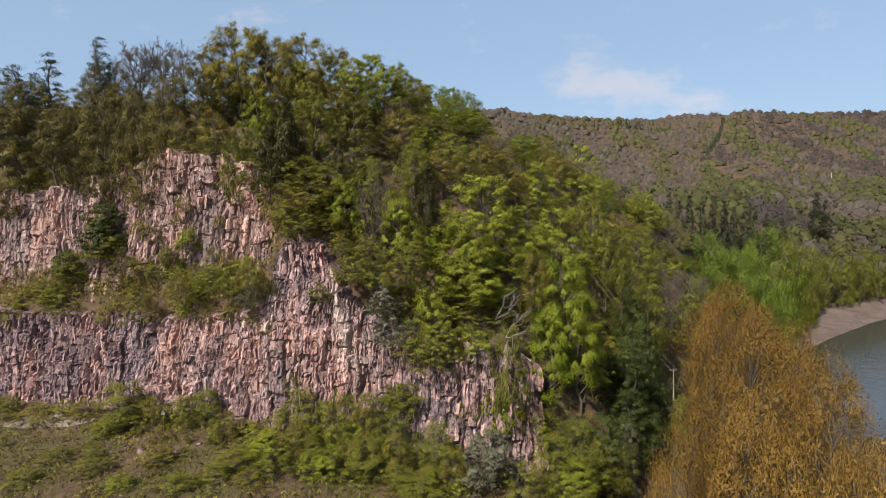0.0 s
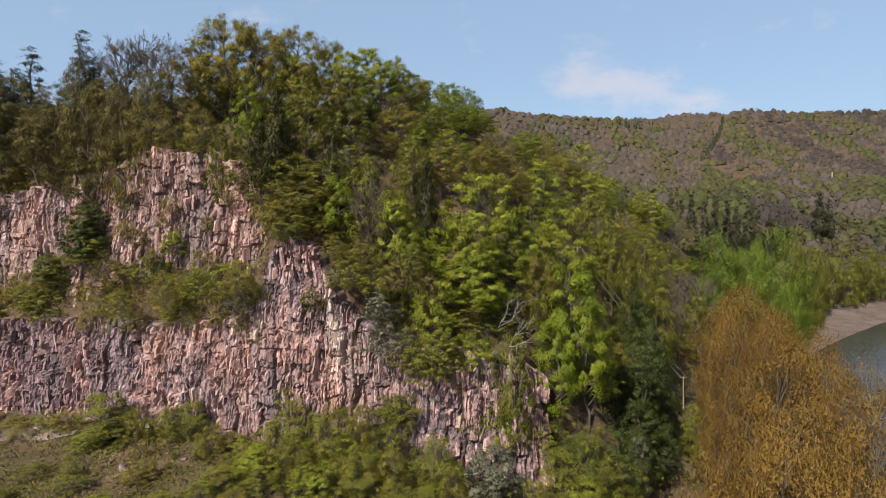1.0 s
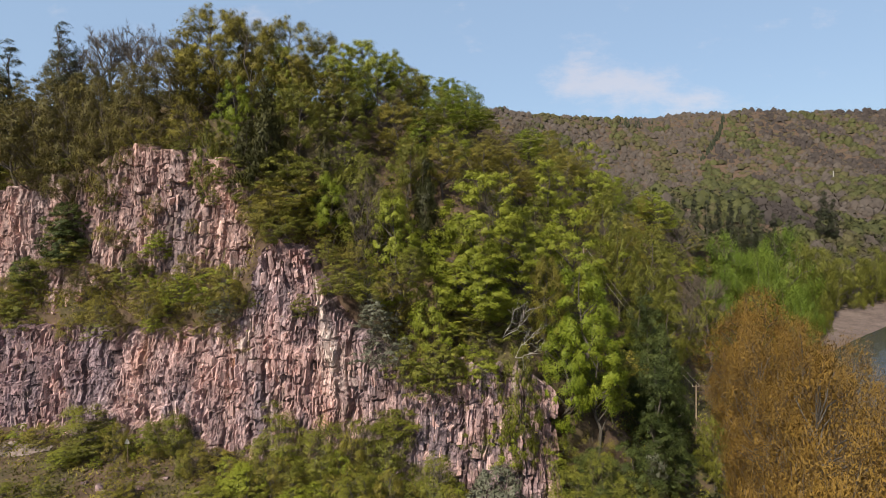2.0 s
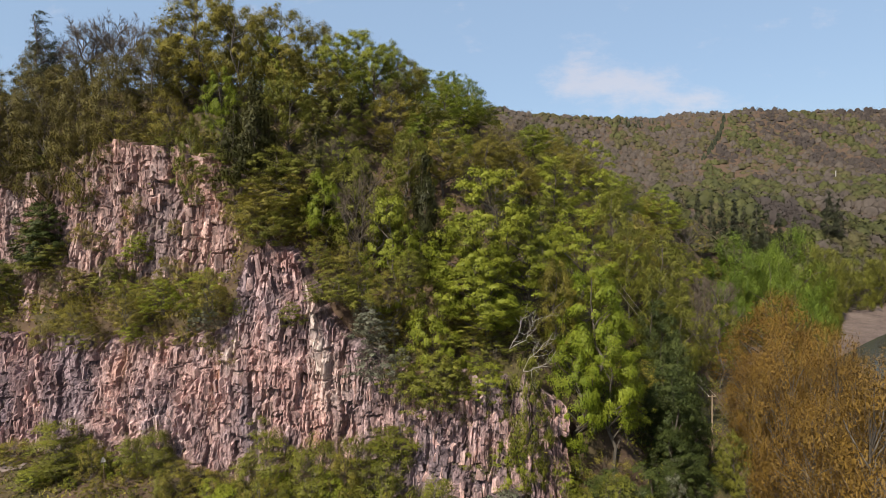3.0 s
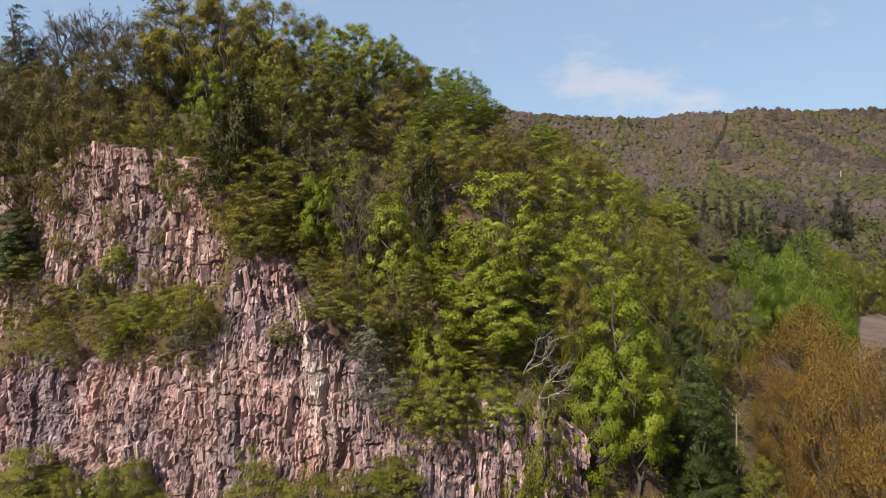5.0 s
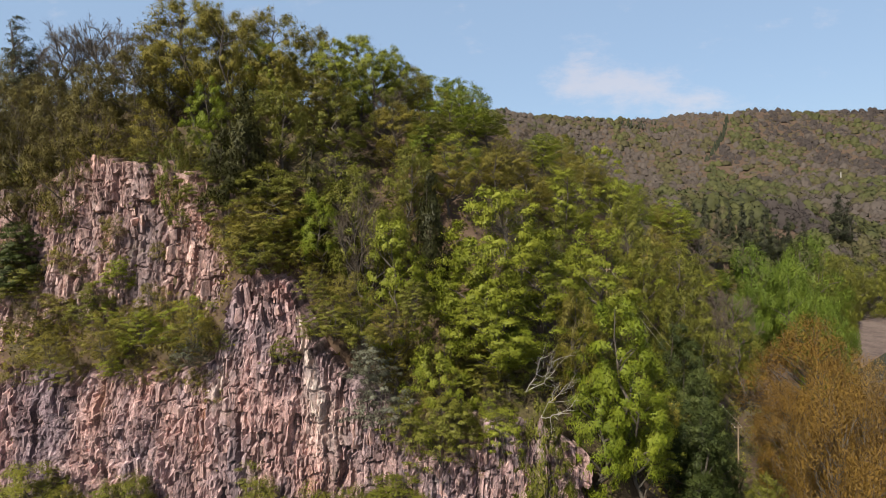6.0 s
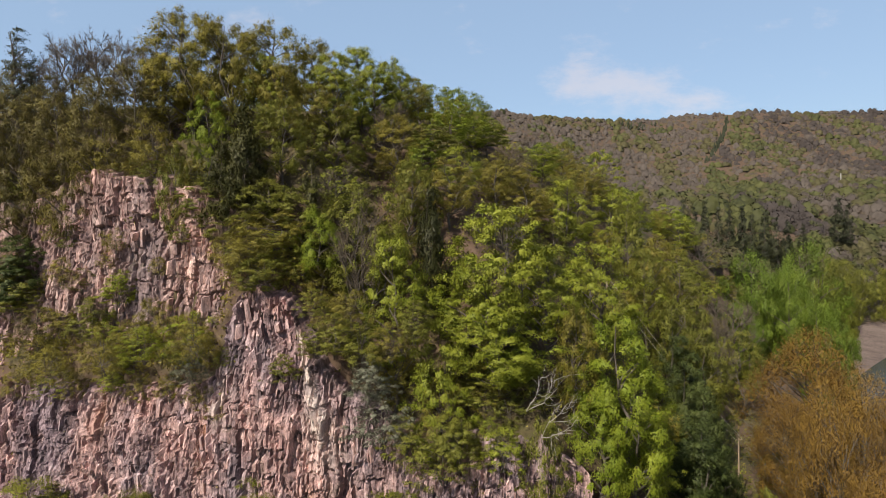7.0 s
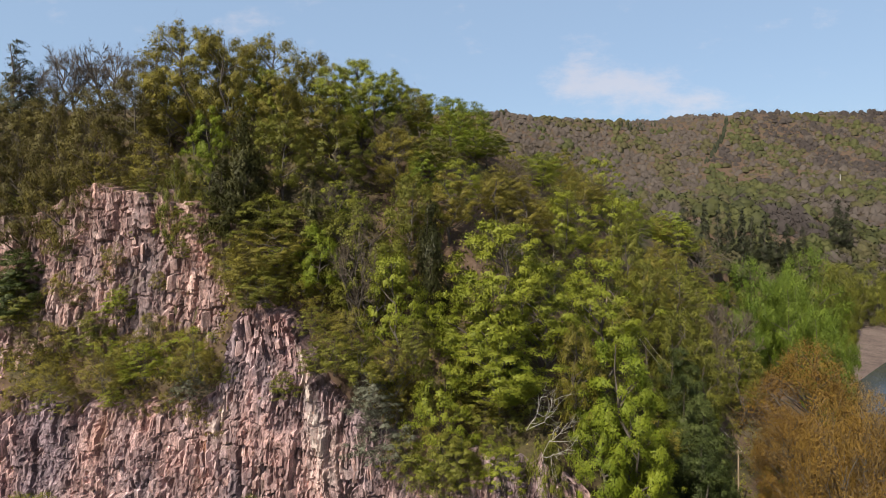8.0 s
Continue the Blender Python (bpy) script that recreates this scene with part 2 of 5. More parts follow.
def ground(x, y):
    """Height of the ground at x, y."""
    x, y = np.asarray(x, float), np.asarray(y, float)
    s = y - np.interp(x, CLIFF_X, CLIFF_Y)
    # quarry floor, talus and river flat
    flat = 13 - 6 * smooth(-20, 25, x) + 10 * smooth(110, 240, y) + 0.5 * value_noise(x / 9, y / 9) + 0.25 * value_noise(x / 3, y / 3, 3)
    flat = flat + 3.5 * np.exp(np.minimum(s, 0) / 6) * smooth(14, 4, x)
    # hill behind the quarry face
    low = np.interp(x, LOWER_X, LOWER_TOP)
    ledge = low + 1.7 * np.clip(s - 3, 0, 5)
    up = np.interp(x, UPPER_X, UPPER_TOP)
    left = np.where(s < 7.4, ledge, np.where(s < 9.2, ledge + (up - ledge) * (s - 7.4) / 1.8, up + 1.3 * np.maximum(s - 9.2, 0)))
    right = low + 1.2 * np.maximum(s - 3, 0)
    w = smooth(-22, -29, x)
    hill = right * (1 - w) + left * w
    ridge = np.interp(y, RIDGE_Y, RIDGE_Z) + 4 * smooth(-30, -80, x) + 3 * value_noise(x / 40, y / 40, 5)
    ridge = ridge - 0.38 * np.maximum(0, x - 8 - 0.45 * np.maximum(0, y - 170))
    hill = softmin(hill, ridge)
    toe = np.interp(y, TOE_Y, TOE_X) - x
    hill = softmin(hill, 7 + 1.3 * np.maximum(toe, -20), 0.3)
    hill = hill + 1.2 * value_noise(x / 13, y / 13, 2) * smooth(3, 20, s)
    z = np.where(s < 2.5, flat, np.where(s < 4.5, flat + (np.maximum(hill, flat) - flat) * (s - 2.5) / 2, np.maximum(hill, flat)))
    # river bed and banks
    d = river_distance(x, y)
    wide = np.where(d > 45, 45 + (d - 45) / (0.6 + 1.4 * smooth(200, 250, y)), d)
    z = np.minimum(z, np.interp(wide, [30, 45, 63, 72, 80], [-4, -0.4, 3.2, 6.5, 400]))
    # far side of the valley
    far = np.interp(y - 0.10 * x + 90 * value_noise(x / 420, y / 420, 8), FAR_Y, FAR_Z) + 9 * value_noise(x / 120, y / 120, 9)
    side = np.interp(x + 0.2 * y, [330, 480, 900, 1500], [4, 30, 190, 230]) + 8 * value_noise(x / 90, y / 90, 4)
    far = np.maximum(far, np.where(y < 420, np.where(d > 60, side, 0), side * 0.6))
    back = np.interp(-x, [260, 700], [0, 60])
    z = np.maximum(z, np.where(d > 66, far * smooth(63, 110, d), z))
    return z + np.where(y < 60, back * 0.3, 0)


def mesh_object(name, verts, faces, mat, parent=None, attrs=(), flat=True, normals=None):
    me = bpy.data.meshes.new(name)
    me.from_pydata(verts, [], faces) if isinstance(faces, list) else fill(me, verts, faces, normals)
    for key, values in attrs:
        a = me.attributes.new(key, "FLOAT", "POINT")
        a.data.foreach_set("value", np.asarray(values, np.float32))
    me.materials.append(mat)
    if not flat:
        me.polygons.foreach_set("use_smooth", np.ones(len(me.polygons), bool))
    ob = new(name, me)
    if parent:
        ob.parent = parent
    return ob


def fill(me, verts, faces, normals=None):
    """Fill a mesh from arrays: verts n x 3, faces m x k."""
    verts, faces = np.asarray(verts, np.float32), np.asarray(faces, np.int32)
    k = faces.shape[1]
    me.vertices.add(len(verts))
    me.vertices.foreach_set("co", verts.ravel())
    me.loops.add(faces.size)
    me.loops.foreach_set("vertex_index", faces.ravel())
    me.polygons.add(len(faces))
    me.polygons.foreach_set("loop_start", np.arange(0, faces.size, k, dtype=np.int32))
    me.update(calc_edges=True)
    if normals is None:
        me.shade_flat()
    else:
        me.normals_split_custom_set_from_vertices(np.asarray(normals, np.float32))
    return me


def grid_faces(nu, nv):
    i = np.arange(nu * nv).reshape(nv, nu)
    return np.stack([i[:-1, :-1], i[:-1, 1:], i[1:, 1:], i[1:, :-1]], -1).reshape(-1, 4)


def spaced(points):
    """Grid lines: (from, step) pairs and the end."""
    out = []
    for (a, step), (b, _) in zip(points[:-1], points[1:]):
        out.extend(np.arange(a, b - 1e-6, step))
    return np.array(out + [points[-1][0]])


gx = spaced([(-2600, 200), (-400, 20), (-120, 2.5), (-70, 1.5), (60, 4), (140, 7), (300, 16), (900, 40), (1900, 200), (3600, 1)])
gy = spaced([(-1500, 150), (-150, 15), (0, 4), (76, 1.3), (130, 4), (240, 9), (500, 20), (1600, 60), (2200, 200), (3400, 1)])
GX, GY = np.meshgrid(gx, gy)
ground_ob = mesh_object("ground", np.stack([GX, GY, ground(GX, GY)], -1).reshape(-1, 3), grid_faces(len(gx), len(gy)), GROUND, flat=False)
tagged(ground_ob, "brown earth and rough grass of valley and hills", "ground", kind="structure")
wx, wy = np.meshgrid(np.linspace(-100, 1500, 60), np.linspace(-400, 480, 50))
water_ob = mesh_object("water", np.stack([wx, wy, np.zeros_like(wx)], -1).reshape(-1, 3), grid_faces(60, 50), WATER)
tagged(water_ob, "grey-blue rippled tidal river water", "river", kind="structure")


def blocks(u, z, wide, tall, seed):
    """Jointed rock: columns of uneven width, each broken across at levels of its own. A random number for each block, the offset
    from its middle as a share of its half size, and the distance from the nearest joint."""
    rg = np.random.default_rng(seed)
    edges = u.min() - 1 + np.cumsum(rg.uniform(*wide, int((np.ptp(u) + 4) / wide[0]) + 4))
    c = np.searchsorted(edges, u).clip(1, len(edges) - 1)
    rows = int((np.ptp(z) + 4) / tall[0]) + 4
    cut = z.min() - 1 - rg.uniform(0, tall[1], (len(edges), 1)) + np.cumsum(rg.uniform(*tall, (len(edges), rows)), 1)
    k = np.zeros(u.shape, int)
    for j in range(rows):
        k += cut[:, j][c] < z
    k = k.clip(1, rows - 1)
    rnd = rg.uniform(0, 1, (2, len(edges), rows))
    l, r, b, t = edges[c - 1], edges[c], cut[c, k - 1], cut[c, k]
    near = np.minimum(np.minimum(u - l, r - u), np.minimum(z - b, t - z))
    return rnd[0][c, k], rnd[1][c, k], (2 * u - l - r) / (r - l), (2 * z - b - t) / (t - b), near


def cliff(name, xs, ys, low, high, du, nv, seed, tall, grain, rough, slab, rock, rib=0.0):
    """A quarried face along a line in the plan, of upright broken columns and blocks."""
    seg = np.hypot(np.diff(xs), np.diff(ys))
    run = np.concatenate([[0], np.cumsum(seg)])
    u = np.arange(0, run[-1], du)
    px, py = np.interp(u, run, xs), np.interp(u, run, ys)
    tx, ty = np.gradient(px, u), np.gradient(py, u)
    k = np.ones(25) / 25
    tx, ty = np.convolve(np.pad(tx, 12, "edge"), k, "valid"), np.convolve(np.pad(ty, 12, "edge"), k, "valid")
    ln = np.hypot(tx, ty)
    nx, ny = ty / ln, -tx / ln                    # outward, towards the quarry floor
    v = np.linspace(0, 1, nv)
    U, V = np.meshgrid(u, v)
    z0, z1 = low(px), high(px)
    Z = z0 + (z1 - z0) * V
    wob = U + 0.30 * value_noise(U / 1.6, Z / 2.2, seed) + 0.10 * value_noise(U / 0.5, Z / 0.7, seed + 12) + 0.05 * Z * value_noise(U / 9, Z / 30, seed + 3)
    lift = Z + 0.6 * value_noise(U / 3, Z / 5, seed + 6) + 0.12 * value_noise(U / 0.5, Z / 0.6, seed + 13)
    r1, q1, a1, b1, e1 = blocks(wob, lift, (0.35 * grain, 1.15 * grain), (0.45 * tall, 2.2 * tall), seed)
    r2, q2, a2, b2, e2 = blocks(wob, lift, (1.5 * grain, 4.2 * grain), (1.6 * tall, 5.5 * tall), seed + 5)
    r3, q3, a3, b3, e3 = blocks(wob, lift, (0.2 * grain, 0.5 * grain), (0.2 * tall, 0.9 * tall), seed + 9)
    D = rough * (1.0 * (r1 - 0.5) + 0.30 * a1 * (2 * q1 - 1) + 0.16 * b1 * (2 * r3 - 1.3)) + slab * (1.25 * (r2 - 0.5) + 0.35 * a2 * (2 * q2 - 1) - 0.2 * b2 * q2)
    D = D + rough * (0.34 * (r3 - 0.5) + 0.12 * a3 * (2 * q3 - 1))
    D = D - 0.40 * smooth(0.10, 0.03, e1) * (q1 > 0.45) - 0.75 * slab * smooth(0.16, 0.05, e2) * (q2 > 0.3)
    D = D - 1.1 * slab * (r1 > 0.94) * (e1 > 0.04)       # blocks that have fallen out
    D = D + 0.8 * value_noise(U / 11, Z / 9, seed + 2) + 0.22 * value_noise(U * 0.9, Z * 0.6, seed + 7) + 0.12 * value_noise(U * 2.9, Z * 2.3, seed + 4)
    fresh, rust, stain = np.zeros_like(Z), np.zeros_like(Z), np.zeros_like(Z)     # pale newly broken rock, iron stains, dark weathering
    if rib:
        X = np.broadcast_to(px, Z.shape)
        line = -18.7 + (46 - Z) * 0.2
        D = D + rib * np.exp(-((X - line) / 1.2) ** 2) * smooth(24, 33, Z)
        run_out = np.where(Z > 36, 0.52, 0.52 + (36 - Z) * 0.26)
        fresh = np.exp(-((X - line + 0.1) / run_out) ** 2) * smooth(22, 35, Z) * (0.45 + 0.55 * (r1 > 0.35)) * (V < 0.96)
        fresh = np.maximum(fresh, 0.75 * np.exp(-((X + 29.0 - 0.12 * (Z - 33)) / 1.3) ** 2 - ((Z - 33) / 2.6) ** 2) * (r1 > 0.3))
        ragged = 0.5 + 0.5 * value_noise(U / 0.8, Z / 2.5, seed + 20)
        rust = (np.exp(-((X + 31.6) / 0.7) ** 2 - ((Z - 29.5) / 3.2) ** 2) + 0.6 * np.exp(-((X + 46.5) / 2.2) ** 2 - ((Z - 29.5) / 2.6) ** 2)) * ragged
        stain = smooth(-47, -60, X + 4 * value_noise(U / 5, Z / 7, seed + 21)) * (0.5 + 0.5 * ragged)
        stain = np.maximum(stain, 0.8 * smooth(-25, -20, X) * smooth(37, 43, Z) * ragged * (X < line - 0.6))
    D = D - 2.2 * (V - 0.3)                       # the face leans back
    D = np.where(V > 0.985, D - 3.0 * (V - 0.985) / 0.015, D)
    P = np.stack([px + nx * D, py + ny * D, Z + 0.5 * (r1 - 0.5) * (V > 0.9)], -1)
    ob = mesh_object(name, P.reshape(-1, 3), grid_faces(len(u), nv), rock, attrs=[("rust", rust.ravel()), ("stain", stain.ravel()), ("block", (0.5 * r1 + 0.3 * r3 + 0.2 * r2).ravel()), ("fresh", fresh.ravel())])
    return ob


lx = np.linspace(-96, 15, 112)
lower = cliff("cliff_lower_tier", lx, np.interp(lx, CLIFF_X, CLIFF_Y) + 0.8, lambda x: ground(x, np.interp(x, CLIFF_X, CLIFF_Y) - 2) - 4,
              lambda x: np.interp(x, LOWER_X, LOWER_TOP) + 0.9 * value_noise(x / 4.3, x * 0, 61) + 0.6 * value_noise(x / 1.3, x * 0, 62), 0.11, 160, 1, 1.15, 0.72, 0.52, 0.9, ROCK, 1.3)
tagged(lower, "pink and grey columnar quarried limestone face", "cliff", kind="structure")
ux = np.linspace(-96, -20, 77)
upper = cliff("cliff_upper_tier", ux, np.interp(ux, CLIFF_X, CLIFF_Y) + 6.2, lambda x: ground(x, np.interp(x, CLIFF_X, CLIFF_Y) + 5.5) - 3,
              lambda x: np.interp(x, UPPER_X, UPPER_TOP) + 0.8 * value_noise(x / 4.3, x * 0, 63) + 0.6 * value_noise(x / 1.4, x * 0, 64), 0.115, 130, 31, 1.3, 0.85, 0.34, 0.6, UPPER_ROCK)
tagged(upper, "pinkish buff upper limestone face over a ledge", "cliff", kind="structure")


def cloud_and_glow_backdrop():
    """Thin fair-weather cloud far beyond the hills, on a sheet whose glow brightens the sky."""
    m, n, l, b = material("glowing_sky_and_cloud")
    tc, mp = n.new("ShaderNodeTexCoord"), n.new("ShaderNodeMapping")
    mp.inputs["Scale"].default_value = (1 / 420, 1, 1 / 210)
    l.new(tc.outputs["Object"], mp.inputs["Vector"])
    nz = n.new("ShaderNodeTexNoise")
    nz.inputs["Scale"].default_value, nz.inputs["Detail"].default_value, nz.inputs["Roughness"].default_value = 1.0, 9.0, 0.6
    l.new(mp.outputs["Vector"], nz.inputs["Vector"])
    total = None
    for cx, cz, rx, rz, gain in ((1190, 1090, 720, 270, 1.0), (1780, 930, 560, 190, 0.85), (-1150, 1620, 520, 240, 0.45), (1330, 1480, 160, 60, 0.35), (2500, 1500, 900, 90, 0.25)):
        q = n.new("ShaderNodeMapping")
        q.inputs["Location"].default_value = (-cx / rx, 0, -cz / rz)
        q.inputs["Scale"].default_value = (1 / rx, 0, 1 / rz)
        l.new(tc.outputs["Object"], q.inputs["Vector"])
        g = n.new("ShaderNodeTexGradient")
        g.gradient_type = "SPHERICAL"
        l.new(q.outputs["Vector"], g.inputs["Vector"])
        k = n.new("ShaderNodeMath")
        k.operation = "MULTIPLY"
        l.new(g.outputs["Fac"], k.inputs[0])
        k.inputs[1].default_value = gain
        if total is None:
            total = k.outputs[0]
        else:
            a = n.new("ShaderNodeMath")
            a.operation = "ADD"
            l.new(total, a.inputs[0])
            l.new(k.outputs[0], a.inputs[1])
            total = a.outputs[0]
    a = n.new("ShaderNodeMath")
    a.operation = "ADD"
    l.new(total, a.inputs[0])
    gainy = n.new("ShaderNodeMath")
    gainy.operation = "MULTIPLY"
    gainy.inputs[1].default_value = 2.5
    l.new(nz.outputs["Fac"], gainy.inputs[0])
    l.new(gainy.outputs[0], a.inputs[1])
    r = n.new("ShaderNodeMapRange")
    r.interpolation_type = "SMOOTHSTEP"
    r.inputs["From Min"].default_value, r.inputs["From Max"].default_value = 1.40, 2.20
    # clear sky glows as well, added to lift the dimmer world sky
    r.inputs["To Min"].default_value, r.inputs["To Max"].default_value = 0.46, 0.62
    l.new(a.outputs[0], r.inputs["Value"])
    e, t, ms = n.new("ShaderNodeEmission"), n.new("ShaderNodeBsdfTransparent"), n.new("ShaderNodeMixShader")
    e.inputs["Strength"].default_value = 0.83
    l.new(ramp(n, l, r.outputs[0], [(0.46, (0.52, 0.72, 1.0)), (0.62, (0.76, 0.76, 0.85))]), e.inputs["Color"])
    l.new(r.outputs[0], ms.inputs[0])
    l.new(t.outputs[0], ms.inputs[1])
    l.new(e.outputs[0], ms.inputs[2])
    l.new(ms.outputs[0], n["Material Output"].inputs["Surface"])
    x, z = np.meshgrid(np.linspace(-4400, 4700, 9), np.linspace(-300, 3400, 5))
    ob = mesh_object("backdrop", np.stack([x, np.full_like(x, 4300.0), z], -1).reshape(-1, 3), grid_faces(9, 5), m)
    tagged(ob, "glowing sheet of pale blue sky with thin white fair-weather cloud", "cloud", kind="structure")


cloud_and_glow_backdrop()


# ---- trees ----
def tube(path, radii, sides=5):
    """A tapered tube along points."""
    path = np.asarray(path, float)
    t = np.gradient(path, axis=0)
    t /= np.linalg.norm(t, axis=1, keepdims=True) + 1e-9
    ref = np.where(np.abs(t[:, 2:3]) > 0.9, [[1.0, 0, 0]], [[0, 0, 1.0]])
    a = np.cross(t, ref)
    a /= np.linalg.norm(a, axis=1, keepdims=True) + 1e-9
    b = np.cross(t, a)
    ang = np.linspace(0, 2 * math.pi, sides, endpoint=False)
    ring = a[:, None] * np.cos(ang)[None, :, None] + b[:, None] * np.sin(ang)[None, :, None]
    v = path[:, None] + ring * np.asarray(radii)[:, None, None]
    n = len(path)
    i = np.arange(n * sides).reshape(n, sides)
    j = np.roll(i, -1, 1)
    f = np.stack([i[:-1], j[:-1], j[1:], i[1:]], -1).reshape(-1, 4)
    return v.reshape(-1, 3), f


def joined(parts):
    vs, fs, n = [], [], 0
    for v, f in parts:
        vs.append(v)
        fs.append(f + n)
        n += len(v)
    return np.concatenate(vs), np.concatenate(fs)


def limb(rng, a, b, sag=0.15, n=5):
    """Points of a bent limb from a to b."""
    t = np.linspace(0, 1, n)[:, None]
    d = np.linalg.norm(b - a)
    bend = rng.normal(0, sag * d, 3)
    return a + (b - a) * t + bend * np.sin(math.pi * t) * 0.5 + rng.normal(0, 0.03 * d, (n, 3)) * (t * (1 - t) * 4)


def leaf_sprays(rng, at, out, length, width, droop=0.0, wild=0.5, up=0.0, radial=0.8):
    """One small pointed leaf spray at each point, its face turned roughly outwards."""
    n = len(at)
    nor = out + rng.normal(0, wild, (n, 3))
    nor[:, 2] += 0.35
    nor /= np.linalg.norm(nor, axis=1, keepdims=True) + 1e-9
    d = out * radial + rng.normal(0, 0.7, (n, 3))
    d[:, 2] += up - droop
    d -= nor * np.sum(d * nor, 1, keepdims=True)
    d /= np.linalg.norm(d, axis=1, keepdims=True) + 1e-9
    s = np.cross(nor, d)
    L, W = (length * rng.uniform(0.6, 1.4, (n, 1))), (width * rng.uniform(0.6, 1.4, (n, 1)))
    v = np.stack([at - d * L * 0.4 + s * W * 0.5, at - d * L * 0.5 - s * W * 0.5, at + d * L * 0.6], 1)
    # light falls on a spray as on the rounded clump that it belongs to
    round_out = out / (np.linalg.norm(out, axis=1, keepdims=True) + 1e-9)
    soft = round_out * 0.78 + nor * 0.22
    soft /= np.linalg.norm(soft, axis=1, keepdims=True) + 1e-9
    return v.reshape(-1, 3), np.arange(3 * n).reshape(n, 3), soft.repeat(3, 0)


def crown_points(rng, clumps, r, h, base, shape, lobes=0.25):
    """Centres of the clumps of a crown of radius r from base to h; shape: egg, cone, column, umbrella."""
    out = []
    ph = rng.uniform(0, 6.28, 4)
    while len(out) < clumps:
        a, t = rng.uniform(0, 6.28), rng.uniform(0, 1)
        prof = {"egg": math.sin(math.pi * (0.12 + 0.84 * t)) ** 0.7, "cone": 1.02 - 0.95 * t, "column": math.sin(math.pi * (0.1 + 0.85 * t)) ** 0.45,
                "umbrella": 0.35 + 0.65 * math.sin(math.pi * min(1, 0.15 + 0.8 * t)) if t > 0.25 else 0.3, "dome": math.sqrt(max(0.02, 1 - t * t))}[shape]
        if rng.uniform() > prof + 0.12:
            continue
        q = prof * (1 + lobes * math.sin(2 * a + ph[0] + 3 * t) + lobes * 0.7 * math.sin(3 * a + ph[1] - 5 * t))
        rad = r * q * rng.uniform(0.25, 1) ** 0.45
        out.append((rad * math.cos(a), rad * math.sin(a), base + (h - base) * t))
    return np.array(out)


